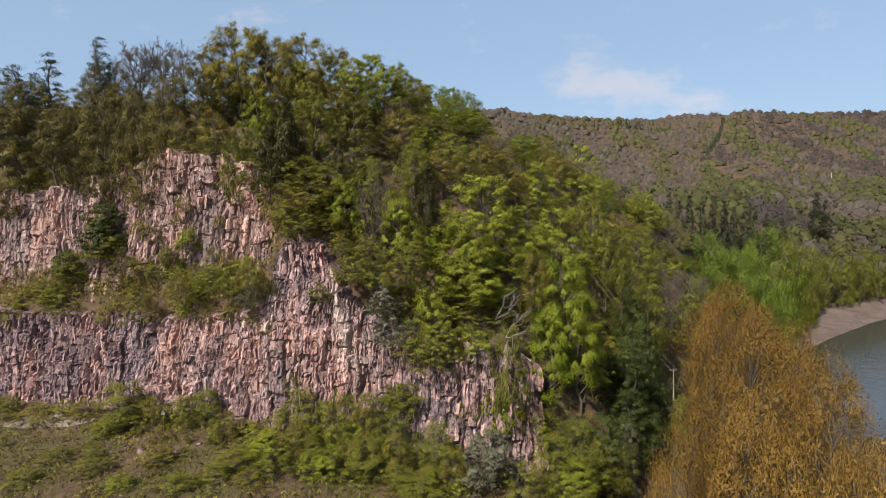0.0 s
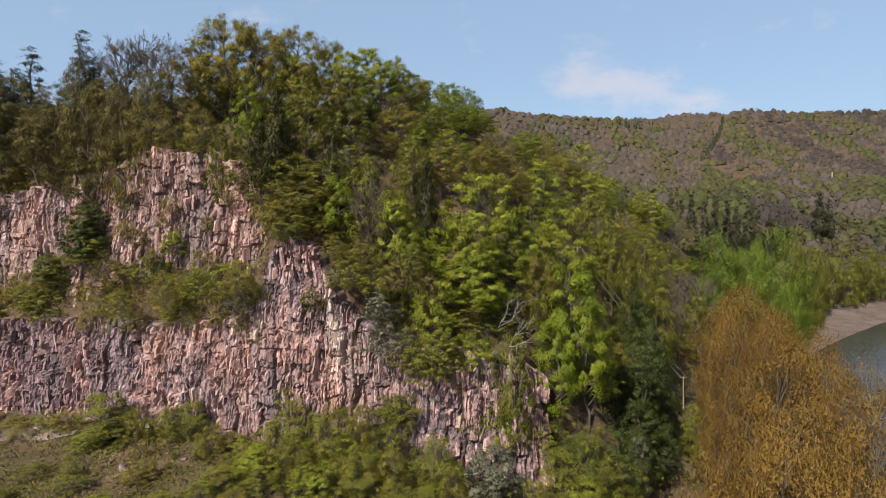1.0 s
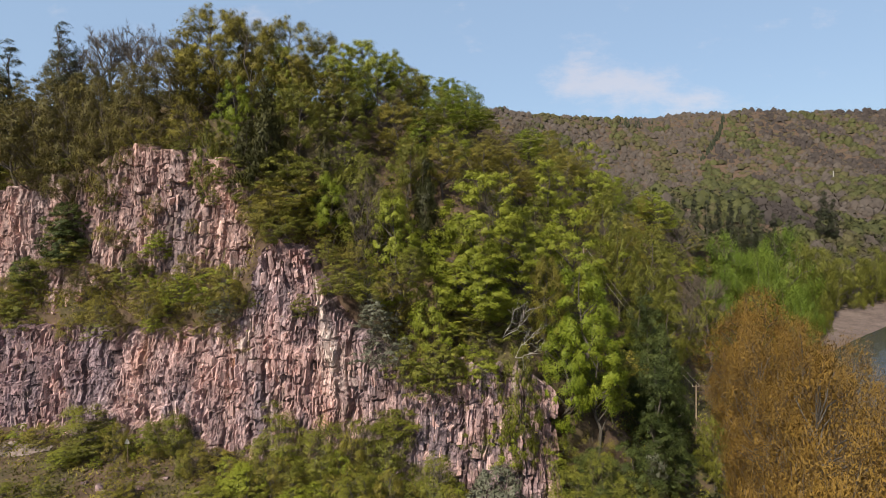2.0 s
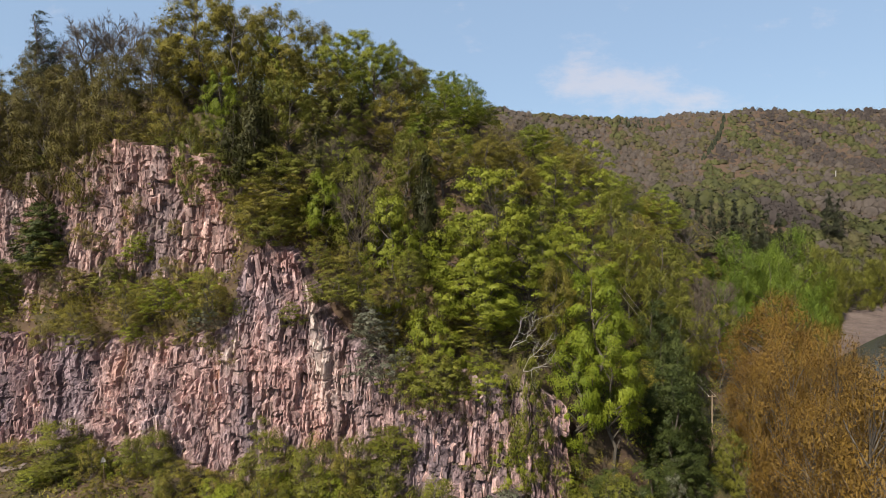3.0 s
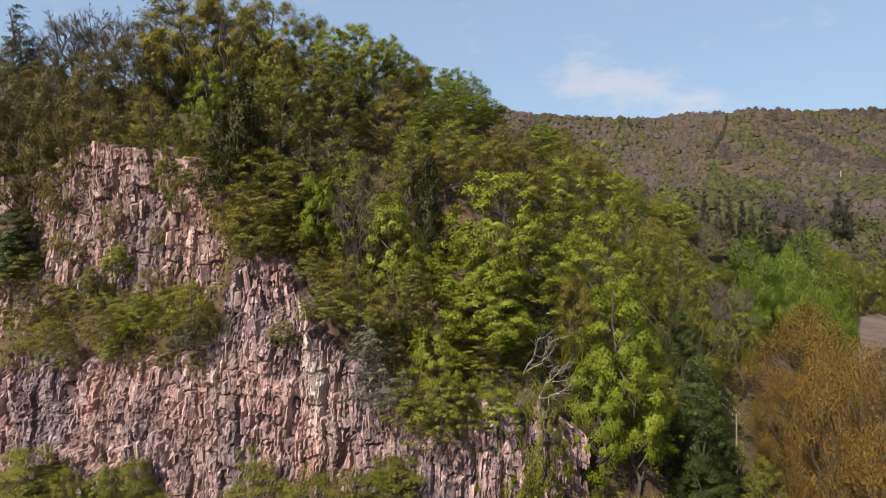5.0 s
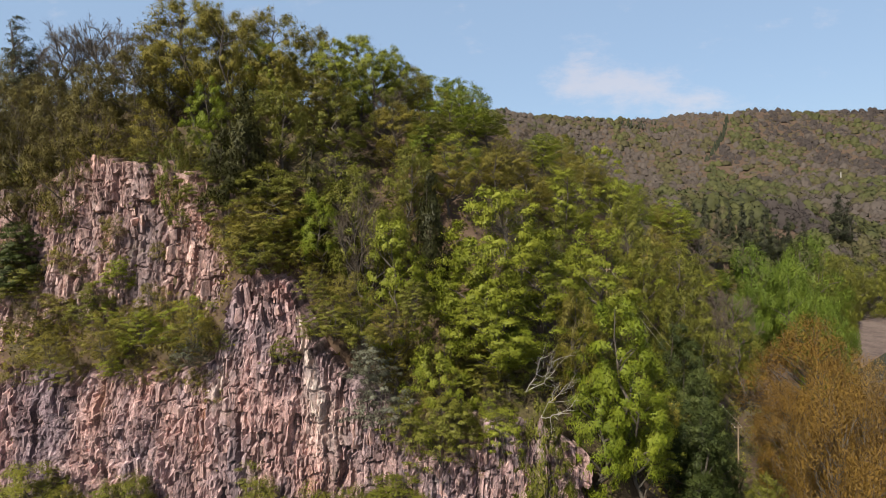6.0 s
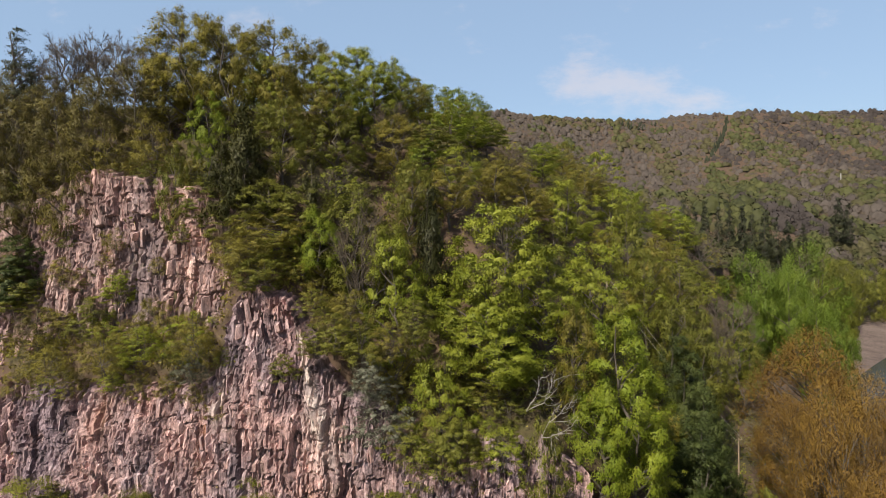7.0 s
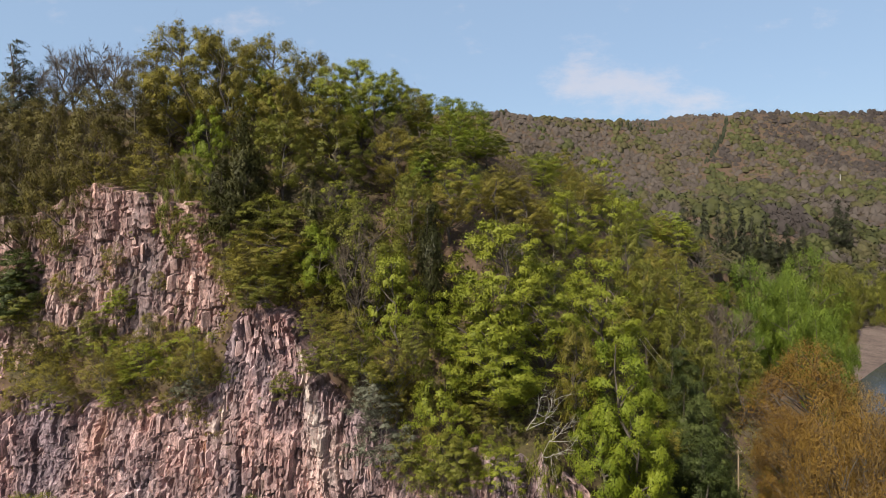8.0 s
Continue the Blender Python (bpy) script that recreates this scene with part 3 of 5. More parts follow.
def make_tree(seed, h=10.0, r=3.6, base=2.5, shape="egg", clumps=48, per=42, clump=0.95, flat=0.55, leaf=(0.5, 0.26), droop=0.2, up=0.0,
              wild=0.6, limbs=14, trunk=0.2, twigs=0, twig=(1.1, 0.045), stems=1, heart=44):
    """Arrays of the trunk with its limbs, of the leaves and of the twigs of one tree 10 m high."""
    rng = np.random.default_rng(seed)
    c = crown_points(rng, clumps, r, h - clump * 0.5, base, shape)
    wood = []
    for s in range(stems):
        foot = np.array([rng.normal(0, 0.25) * (stems > 1), rng.normal(0, 0.25) * (stems > 1), -0.6])
        tip = np.array([rng.normal(0, 0.3 + 0.5 * (stems > 1)), rng.normal(0, 0.3 + 0.5 * (stems > 1)), h * 0.9])
        axis = limb(rng, foot, tip, 0.06, 9)
        wood.append(tube(axis, np.linspace(trunk, 0.03, 9), 6))
        for k in rng.choice(len(c), min(limbs, len(c)), replace=False):
            zz = np.clip(c[k, 2] - 0.35 * np.hypot(c[k, 0], c[k, 1]) - 0.8, base * 0.5, h * 0.8)
            a = np.array([np.interp(zz, axis[:, 2], axis[:, i]) for i in range(3)])
            rad = np.interp(zz, [0, h], [trunk * 0.55, 0.03])
            wood.append(tube(limb(rng, a, c[k], 0.12), np.linspace(rad, 0.02, 5), 4))
    mid = np.array([0, 0, base + (h - base) * 0.4])
    size = clump * rng.uniform(0.65, 1.35, (len(c), 1))
    out = c - mid
    out /= np.linalg.norm(out, axis=1, keepdims=True) + 1e-9
    leaves, tw = None, None
    if per:
        p = rng.normal(0, 1, (len(c), per, 3))
        p /= np.linalg.norm(p, axis=2, keepdims=True)
        low = (p[:, :, 2] < -0.1) & (rng.uniform(0, 1, p.shape[:2]) < 0.7)
        p[:, :, 2] = np.where(low, -p[:, :, 2], p[:, :, 2])          # boughs carry their leaves on top
        p *= rng.uniform(0.15, 1, (len(c), per, 1)) ** 0.5
        reach = 1 + 0.3 * np.sin(np.arctan2(p[:, :, 1], p[:, :, 0]) * 3 + rng.uniform(0, 6.28, (len(c), 1)))
        p[:, :, :2] *= reach[:, :, None]
        o = out[:, None] * 0.6 + p * 0.75
        p[:, :, 2] *= flat
        p[:, :, 2] -= 0.22 * (p[:, :, 0] ** 2 + p[:, :, 1] ** 2) * (up <= 0.3)
        at = c[:, None] + p * size[:, None]
        outer = leaf_sprays(rng, at.reshape(-1, 3), o.reshape(-1, 3), leaf[0], leaf[1], droop, wild, up)
        k = max(heart, 1)
        q = rng.normal(0, 0.30, (len(c), k, 3))
        qo = out[:, None] * 0.45 + q * 2.0
        q[:, :, 2] *= flat
        inner = leaf_sprays(rng, (c[:, None] + q * size[:, None]).reshape(-1, 3), qo.reshape(-1, 3), clump * 0.27, clump * 0.15, droop, 0.9, up * 0.5)
        v, f = joined([outer[:2], inner[:2]])
        leaves = v, f, np.concatenate([outer[2], inner[2]])
    if twigs:
        k = rng.integers(0, len(c), twigs)
        at = c[k] + rng.normal(0, clump * 0.55, (twigs, 3))
        d = out[k] * 0.9 + rng.normal(0, 0.5, (twigs, 3))
        d[:, 2] += 0.45 + up
        d /= np.linalg.norm(d, axis=1, keepdims=True)
        L = twig[0] * rng.uniform(0.5, 1.5, (twigs, 1))
        s = np.cross(d, rng.normal(0, 1, (twigs, 3)))
        s *= twig[1] * 0.5 / (np.linalg.norm(s, axis=1, keepdims=True) + 1e-9)
        v = np.stack([at - d * L * 0.5 - s, at - d * L * 0.5 + s, at + d * L * 0.5], 1)
        tw = v.reshape(-1, 3), np.arange(3 * twigs).reshape(-1, 3)
    return joined(wood), leaves, tw


def make_bare(seed, h=10.0):
    """A leafless tree: limbs that fork three times into fine twigs."""
    rng = np.random.default_rng(seed)
    wood, tips, ways = [], [], []
    axis = limb(rng, np.array([0, 0, -0.6]), np.array([rng.normal(0, 0.4), rng.normal(0, 0.4), h * 0.78]), 0.06, 9)
    wood.append(tube(axis, np.linspace(0.22, 0.05, 9), 6))

    def fork(a, way, length, rad, depth):
        end = a + way * length
        path = limb(rng, a, end, 0.18, 5)
        wood.append(tube(path, np.linspace(rad, rad * 0.45, 5), 4 if depth < 2 else 3))
        if depth == 3:
            tips.extend([path[2], path[3], path[4], path[4]])
            ways.extend([way] * 4)
            return
        for k in range(4 if depth else 5):
            w = way + rng.normal(0, 0.48, 3) + np.array([0, 0, 0.12])
            fork(path[min(4, 2 + k // 2 + (k > 2))], w / np.linalg.norm(w), length * rng.uniform(0.48, 0.72), rad * 0.5, depth + 1)
    for k in range(9):
        a = axis[3 + k * 5 // 9]
        ang = k * 2.4 + rng.normal(0, 0.4)
        w = np.array([math.cos(ang), math.sin(ang), rng.uniform(0.55, 1.3) + 0.08 * k])
        fork(a, w / np.linalg.norm(w), rng.uniform(2.1, 2.9), 0.09, 1)
    c, d = np.array(tips).repeat(5, 0), np.array(ways).repeat(5, 0)
    d = d + rng.normal(0, 0.5, d.shape)
    d /= np.linalg.norm(d, axis=1, keepdims=True)
    L = rng.uniform(0.4, 0.95, (len(c), 1))
    s = np.cross(d, rng.normal(0, 1, d.shape))
    s *= 0.014 / (np.linalg.norm(s, axis=1, keepdims=True) + 1e-9)
    v = np.stack([c - s, c + s, c + d * L], 1)
    wv, wf = joined(wood)
    fit = np.array([3.6 / np.percentile(np.abs(v[..., :2]), 97)] * 2 + [9.9 / v[..., 2].max()])
    wv, v = wv * fit, v * fit
    return (wv, wf), None, (v.reshape(-1, 3), np.arange(3 * len(c)).reshape(-1, 3))


# kind: leaf material, name, label, category, make_tree arguments
KINDS = {
    "beech": ("lime", "beech_tree", "spreading broadleaf tree in fresh yellow-green spring leaf", dict(clumps=105, per=125, leaf=(0.150, 0.075), clump=0.72, flat=0.5, twigs=140, twig=(0.8, 0.025))),
    "maple": ("green", "maple_tree", "dense broadleaf tree in bright green young leaf", dict(clumps=115, per=160, leaf=(0.118, 0.066), clump=0.62, r=3.2, droop=0.35, flat=0.75)),
    "oak": ("olive", "oak_tree", "olive broadleaf tree just breaking into bud", dict(clumps=115, per=105, leaf=(0.142, 0.066), clump=0.72, flat=0.7, twigs=420, twig=(0.8, 0.022), limbs=20)),
    "ash": ("mid", "ash_tree", "dull green broadleaf tree with twiggy crown", dict(clumps=115, per=105, leaf=(0.142, 0.070), clump=0.72, flat=0.65, twigs=260, twig=(0.8, 0.022), limbs=16)),
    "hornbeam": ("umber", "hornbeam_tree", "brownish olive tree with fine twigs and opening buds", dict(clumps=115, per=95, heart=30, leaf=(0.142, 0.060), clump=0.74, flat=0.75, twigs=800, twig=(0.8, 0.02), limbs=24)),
    "holly": ("ivy", "shade_fill_tree", "dark glossy evergreen tree in the shade of the hill", dict(clumps=110, per=110, leaf=(0.15, 0.08), clump=0.66, flat=0.8, shape="egg", r=3.0, base=0.8, limbs=8)),
    "bare": ("twig", "bare_tree", "leafless grey-brown tree with fine twigs", dict(clumps=80, per=0, limbs=60, twigs=2000, twig=(0.85, 0.05), up=-0.3, trunk=0.28)),
    "poplar": ("brown", "budding_poplar", "riverside poplar thick with orange-brown spring buds", dict(clumps=235, per=175, heart=6, clump=0.58, leaf=(0.108, 0.034), up=0.9, droop=0, flat=1.5, wild=0.9, shape="egg", r=2.6, base=0.8, twigs=1500, twig=(0.8, 0.016), limbs=60, trunk=0.10)),
    "willow": ("willow", "willow_tree", "plumed bright green riverside willow", dict(clumps=140, per=130, heart=60, clump=0.74, leaf=(0.21, 0.062), up=1.8, droop=0, flat=1.7, wild=0.4, shape="egg", r=3.9, base=0.2, limbs=8)),
    "sallow": ("mid", "sallow_tree", "dull green bushy tree crowding the river bank", dict(clumps=120, per=90, heart=40, clump=0.85, leaf=(0.20, 0.08), up=0.8, droop=0, flat=1.0, shape="dome", r=4.4, base=0.3, limbs=8, stems=2)),
    "yew": ("yew", "yew_tree", "dense dark green yew on the cliff top", dict(clumps=90, per=70, clump=0.8, leaf=(0.4, 0.12), up=0.6, droop=0, flat=1.2, shape="cone", r=3.2, base=0.8, limbs=6)),
    "pine": ("pine", "pine_tree", "tall dark pine with an open ragged crown", dict(clumps=120, per=70, heart=8, leaf=(0.17, 0.05), clump=0.50, flat=0.4, shape="cone", r=2.6, base=1.5, limbs=50, wild=1.0, droop=0.3)),
    "spruce": ("spruce", "spruce_tree", "tall dark spruce among paler woodland", dict(clumps=110, per=36, heart=40, leaf=(0.30, 0.11), clump=0.66, flat=0.6, shape="cone", r=2.3, base=0.3, droop=0.5, limbs=8)),
    "bush": ("mid", "bush", "rounded green bush on rough ground", dict(heart=22, clumps=80, per=60, clump=0.95, leaf=(0.30, 0.11), up=0.6, shape="dome", r=4.8, base=0.6, limbs=8, stems=3, trunk=0.1, twigs=300, twig=(1.1, 0.03))),
    "ivy": ("ivy", "ivy", "dense dark green ivy clinging to the rock", dict(heart=22, clumps=110, per=90, clump=0.8, leaf=(0.28, 0.19), shape="egg", r=4.2, base=0.2, limbs=10, stems=2, trunk=0.1, flat=0.9)),
    "limebush": ("lime", "leafy_bush", "yellow-green bush in fresh leaf", dict(heart=22, clumps=80, per=64, clump=0.95, leaf=(0.30, 0.12), up=0.4, shape="dome", r=4.6, base=0.6, limbs=8, stems=3, trunk=0.1)),
    "sapling": ("mid", "sapling", "slim upright sapling with thin olive green leaves", dict(heart=8, clumps=80, per=80, clump=0.7, flat=1.0, leaf=(0.20, 0.07), up=1.1, limbs=8, shape="column", r=2.3, base=0.8, stems=3, trunk=0.08, twigs=300, twig=(0.9, 0.02))),
    "olivebush": ("olive", "scrub_bush", "brownish olive scrub with twigs showing", dict(heart=22, clumps=80, per=54, clump=0.95, flat=0.9, leaf=(0.28, 0.09), up=0.7, shape="dome", r=4.6, base=0.6, limbs=8, stems=4, trunk=0.08, twigs=600, twig=(1.3, 0.03))),
    "pale": ("pale", "pale_blossom_bush", "pale grey-white blossoming bush", dict(heart=22, clumps=80, per=30, clump=0.9, leaf=(0.4, 0.2), shape="dome", r=4.2, base=0.8, limbs=12, stems=3, trunk=0.1, twigs=400)),
}
# lighter crowns for the trees that stand behind others
for kind in ("beech", "maple", "oak", "ash", "hornbeam", "bush", "limebush", "olivebush", "sapling"):
    a = dict(KINDS[kind][3])
    a.update(per=a["per"] * 9 // 20, leaf=(a["leaf"][0] * 1.4, a["leaf"][1] * 1.4), twigs=a.get("twigs", 0) // 2, limbs=10 if a.get("stems", 1) == 1 else 5, heart=18)
    KINDS[kind + "_back"] = (*KINDS[kind][:3], a)
VARIANTS = 3
PROTO = {}
for n_kind, (kind, (leafmat, obname, label, args)) in enumerate(KINDS.items()):
    PROTO[kind] = []
    for v in range(VARIANTS):
        wood, leaves, tw = make_bare(900 + v) if kind == "bare" else make_tree(100 * n_kind + v, **args)
        meshes = []
        for part_name, data, mat in (("trunk", wood, BARK), ("crown", leaves, LEAF[leafmat]), ("twig_growth", tw, LEAF["twig"])):
            if data is not None:
                me = fill(bpy.data.meshes.new(obname + "_" + part_name), *data)
                me.materials.append(mat)
                meshes.append((part_name, me))
        PROTO[kind].append(meshes)

place = random.Random(7)


def plant(kind, x, y, top=None, width=None, height=None, group="", label=""):
    """A tree or bush rooted in the ground at x, y; its top at that level, or its height; its crown that wide."""
    z = float(ground(x, y)) - 0.1
    if top and height:                            # rooted in a ledge of the rock
        z = top - height
    h = height if height else top - z
    if x < -44 and y > 105 and kind.split("_")[0] in ("oak", "ash"):     # darker, browner crowns in place of oak and ash along the brink
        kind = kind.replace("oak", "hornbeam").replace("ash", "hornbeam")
    if y > 135 and kind + "_back" in KINDS:
        kind += "_back"
    r = KINDS[kind][3].get("r", 3.6)
    w = width if width else h * 0.62
    if "bush" in kind and top and top < 27 and not height:        # scrub of the quarry floor grows narrow
        w *= 0.78
    ob = new(KINDS[kind][1])
    tagged(ob, label or KINDS[kind][2], "ivy" if kind == "ivy" else "bush" if "bush" in kind or kind == "pale" else "tree", group)
    ob.matrix_basis = pose(x, y, z, 0, 0, place.uniform(0, 360)) @ Matrix.Diagonal((w / (2.1 * r), w / (2.1 * r), h / 10.2, 1))
    for part_name, me in place.choice(PROTO[kind]):
        p = new(part_name, me)
        p.parent = ob
        if part_name == "twig_growth":
            tagged(p, kind="stuff")
    return ob

# ---- the trees that stand out: x, y, level of the top, width of the crown ----
for x, y, top, w in [(5.7, 93.0, 57.8, 12.8), (3.4, 90.0, 51.6, 11.0), (11.6, 96.0, 52.5, 11.3), (21.2, 105.5, 52.6, 13.6), (5.1, 89.0, 45.8, 12.2), (-7.1, 92.0, 54.4, 9.3), (-27.0, 112.0, 81.7, 6.0), (-17.4, 116.0, 82.7, 8.9), (-11.9, 122.0, 83.3, 10.5), (-2.9, 150.0, 86.1, 11.0), (7.9, 134.5, 74.6, 9.7), (21.9, 130.0, 63.2, 10.4), (36.0, 150.0, 63.2, 9.9), (50.3, 210.5, 79.6, 12.7), (71.3, 200.0, 57.1, 13.8), (-14.7, 122.0, 85.7, 8.6), (-9.4, 126.0, 84.6, 7.9), (-5.0, 140.0, 84.8, 9.0), (-1.2, 89.0, 42.1, 9.1), (2.3, 93.0, 47.0, 10.3)]:
    plant("beech", x, y, top, w)
for x, y, top, w in [(18.4, 88.5, 44.7, 10.8), (20.7, 88.0, 39.3, 9.5), (16.1, 87.5, 37.0, 8.2), (-32.9, 104.0, 74.1, 6.2), (6.4, 165.0, 87.4, 13.7), (21.4, 150.0, 72.7, 9.8), (47.8, 175.0, 64.6, 8.9), (71.8, 210.0, 60.9, 12.8), (-16.5, 96.0, 57.3, 7.0), (2.1, 158.0, 86.6, 10.4), (17.3, 76.0, 17.2, 6.8), (6.3, 90.0, 41.9, 7.5)]:
    plant("maple", x, y, top, w)
for x, y, top, w in [(14.3, 90.0, 45.5, 6.5), (-38.2, 112.0, 88.9, 13.6), (-32.0, 110.0, 86.5, 10.0), (-25.9, 115.0, 87.6, 11.4), (-25.3, 112.0, 80.0, 7.7), (-51.5, 108.5, 76.8, 9.0), (-46.4, 110.0, 79.9, 10.0), (-42.3, 112.0, 81.2, 9.4), (-19.4, 112.0, 76.5, 9.4), (-6.7, 130.0, 82.4, 9.3), (-7.8, 115.0, 72.5, 9.7), (-0.1, 108.0, 64.5, 9.0), (10.0, 125.0, 66.1, 10.8), (12.2, 120.0, 62.7, 9.4), (32.4, 160.0, 69.2, 10.6), (41.3, 141.0, 52.2, 10.3), (-22.0, 95.5, 56.7, 10.5), (-86.7, 124.0, 81.3, 13.2), (-74.7, 122.0, 79.4, 10.7)]:
    plant("oak", x, y, top, w)
for x, y, top, w in [(-90.6, 121.0, 77.7, 12.9), (-77.4, 117.0, 74.3, 11.4), (-56.7, 118.0, 80.4, 9.2), (-35.7, 114.0, 87.0, 9.6), (-44.1, 117.0, 86.9, 9.0), (-31.0, 117.0, 86.4, 9.0), (-20.7, 119.0, 85.9, 9.2), (-47.2, 115.0, 83.9, 7.9)]:
    plant("oak", x, y, top, w)
for x, y, top, w in [(-10.9, 97.0, 60.8, 11.4), (-66.3, 113.0, 76.0, 10.4), (-58.2, 110.5, 76.2, 9.2), (-63.8, 111.5, 69.7, 10.2), (-55.4, 109.0, 69.2, 9.1), (-37.0, 103.0, 67.1, 5.4), (-91.4, 124.0, 82.6, 14.4), (-72.8, 115.0, 73.8, 11.2), (-86.8, 118.5, 68.4, 13.9), (-22.5, 104.0, 73.1, 8.6), (-2.6, 117.5, 71.0, 10.0), (-15.8, 110.0, 72.6, 9.2), (-4.8, 104.0, 64.2, 8.6), (36.6, 140.5, 58.0, 9.1), (36.8, 131.5, 50.4, 8.4), (34.9, 190.0, 78.8, 11.3), (44.8, 132.0, 40.6, 12.8), (43.1, 122.5, 34.1, 10.7), (49.8, 148.0, 47.0, 13.4), (-18.6, 99.0, 60.4, 9.5)]:
    plant("ash", x, y, top, w)
for x, y, top, w in [(-23.8, 99.5, 61.2, 8.1), (64.7, 151.0, 31.4, 11.3), (9.2, 84.0, 34.6, 6.5), (-65.3, 119.0, 78.5, 10.4), (-72.7, 122.0, 83.7, 8.5), (-64.1, 119.0, 80.9, 8.3), (54.7, 160.0, 48.1, 12.0), (39.5, 125.5, 41.6, 8.0)]:
    plant("ash", x, y, top, w)
for x, y, top, w in [(-10.6, 94.0, 58.5, 7.5), (-14.6, 102.0, 64.2, 9.1), (-65.7, 124.0, 90.1, 8.7), (-59.8, 124.0, 90.3, 9.7), (-54.0, 122.0, 88.5, 6.6), (-47.3, 118.0, 87.0, 7.3), (-8.9, 118.0, 75.8, 8.2), (37.7, 170.0, 70.2, 11.4), (79.3, 202.5, 55.2, 15.8), (74.2, 172.0, 36.2, 13.1), (57.6, 146.5, 36.0, 8.5), (-72.2, 127.0, 88.5, 8.0), (-59.2, 127.0, 90.5, 9.0), (-64.6, 126.0, 89.0, 9.9)]:
    plant("bare", x, y, top, w)
# dark evergreens, partly added to give the gap under the hill its shade
for x, y, top, w in [(30.5, 96.5, 29.5, 8.0), (33.0, 101.0, 27.0, 7.5), (35.5, 107.0, 30.5, 8.5), (36.5, 113.0, 33.0, 8.5), (29.0, 91.5, 22.0, 7.0), (38.0, 119.5, 36.0, 9.0), (42.5, 127.0, 33.0, 9.0), (37.0, 104.5, 22.0, 6.0), (38.8, 110.5, 24.0, 6.0), (41.0, 117.0, 26.0, 7.0), (34.8, 98.0, 18.0, 6.0), (40.2, 107.0, 19.0, 5.0), (33.0, 92.5, 17.0, 6.0), (18.4, 82.0, 21.0, 8.0), (23.0, 83.5, 21.0, 8.0), (27.5, 87.5, 19.0, 6.5)]:
    plant("holly", x, y, top, w)
for x, y, top, w in [(-26.9, 101.0, 71.5, 8.2), (-30.4, 103.0, 68.5, 5.4), (-17.5, 98.0, 63.9, 4.3), (-2.4, 98.0, 59.9, 5.8)]:
    plant("yew", x, y, top, w)
for x, y, top, w in [(41.5, 99.0, 19.0, 5.0), (40.6, 93.5, 17.0, 5.0), (42.8, 104.0, 15.0, 5.0), (40.0, 88.0, 15.0, 5.0)]:
    plant("ash", x, y, top, w)
for x, y, top, w in [(-71.4, 122.0, 91.0, 11.4), (-70.2, 124.0, 86.1, 6.8), (-83.4, 124.0, 88.4, 12.6), (-91.8, 124.0, 87.3, 14.4), (-86.2, 120.0, 81.4, 10.5), (-87.9, 126.0, 85.5, 9.8)]:
    plant("pine", x, y, top, w)
for x, y, top, w in [(-49.3, 108.5, 70.6, 9.0), (-41.7, 106.5, 70.9, 8.0), (-36.6, 103.5, 62.6, 4.7), (-90.4, 129.0, 76.4, 13.8), (-63.9, 101.0, 19.1, 9.0), (-32.4, 91.0, 18.3, 8.1), (-74.7, 103.5, 16.9, 10.3), (-27.2, 78.0, 15.5, 7.0), (-1.5, 90.0, 37.3, 6.5), (-6.8, 92.0, 38.9, 6.7), (2.0, 92.0, 41.4, 6.0), (2.5, 88.0, 32.4, 4.4), (-12.6, 85.5, 23.3, 6.8), (19.5, 87.5, 20.9, 9.5), (-22.5, 83.0, 20.8, 6.6), (-7.0, 79.0, 20.3, 7.1), (0.8, 76.0, 19.0, 6.8), (-48.8, 95.0, 21.1, 6.6), (-34.7, 90.0, 20.1, 8.0), (-41.8, 86.0, 15.8, 8.5)]:
    plant("olivebush", x, y, top, w)
for x, y, top, w in [(-24.9, 97.2, 51.1, 5.7), (-1.4, 85.4, 34.2, 8.4), (-63.0, 109.0, 49.5, 7.5), (-64.9, 109.6, 52.8, 5.9), (-51.9, 105.6, 44.7, 5.6), (-71.1, 111.4, 41.0, 9.8), (-64.7, 109.4, 49.6, 7.5), (-19.7, 90.0, 40.1, 3.9), (-15.5, 89.4, 43.7, 4.5), (-13.5, 89.0, 45.0, 5.8), (-10.2, 88.2, 43.8, 5.7), (-16.0, 89.4, 47.6, 3.9), (-1.0, 85.2, 34.1, 5.5), (-4.3, 86.4, 46.5, 5.5), (-4.1, 86.4, 45.8, 4.3), (-35.4, 100.4, 55.4, 3.0), (0.3, 84.8, 33.8, 6.3), (-5.4, 86.8, 33.5, 5.6), (-57.0, 103.6, 34.8, 3.9), (-27.8, 94.4, 40.2, 3.1)]:
    plant("bush", x, y, top, w, w * 0.9)
for x, y, top, w in [(-55.0, 107.4, 55.1, 3.3)]:
    plant("bush", x, y, top, w, w * 0.9)
for x, y, top, w in [(58.0, 116.0, 36.4, 18.2), (53.8, 98.0, 33.8, 12.5), (51.6, 112.0, 27.3, 9.2), (32.7, 60.0, 37.2, 11.8), (24.1, 45.0, 35.0, 10.2), (19.6, 47.0, 32.6, 6.5), (19.9, 34.0, 34.7, 8.8), (26.8, 38.0, 33.1, 4.9), (41.9, 64.0, 34.4, 10.7), (34.2, 50.0, 33.9, 9.4), (26.8, 36.0, 33.5, 7.2), (14.7, 38.0, 32.1, 4.9), (38.1, 80.0, 35.2, 9.5), (47.1, 78.0, 35.4, 10.0), (20.3, 31.0, 34.0, 8.0), (40.3, 86.0, 36.8, 8.5), (46.2, 84.0, 36.1, 9.1), (36.3, 74.0, 31.8, 8.8)]:
    plant("poplar", x, y, top, w)
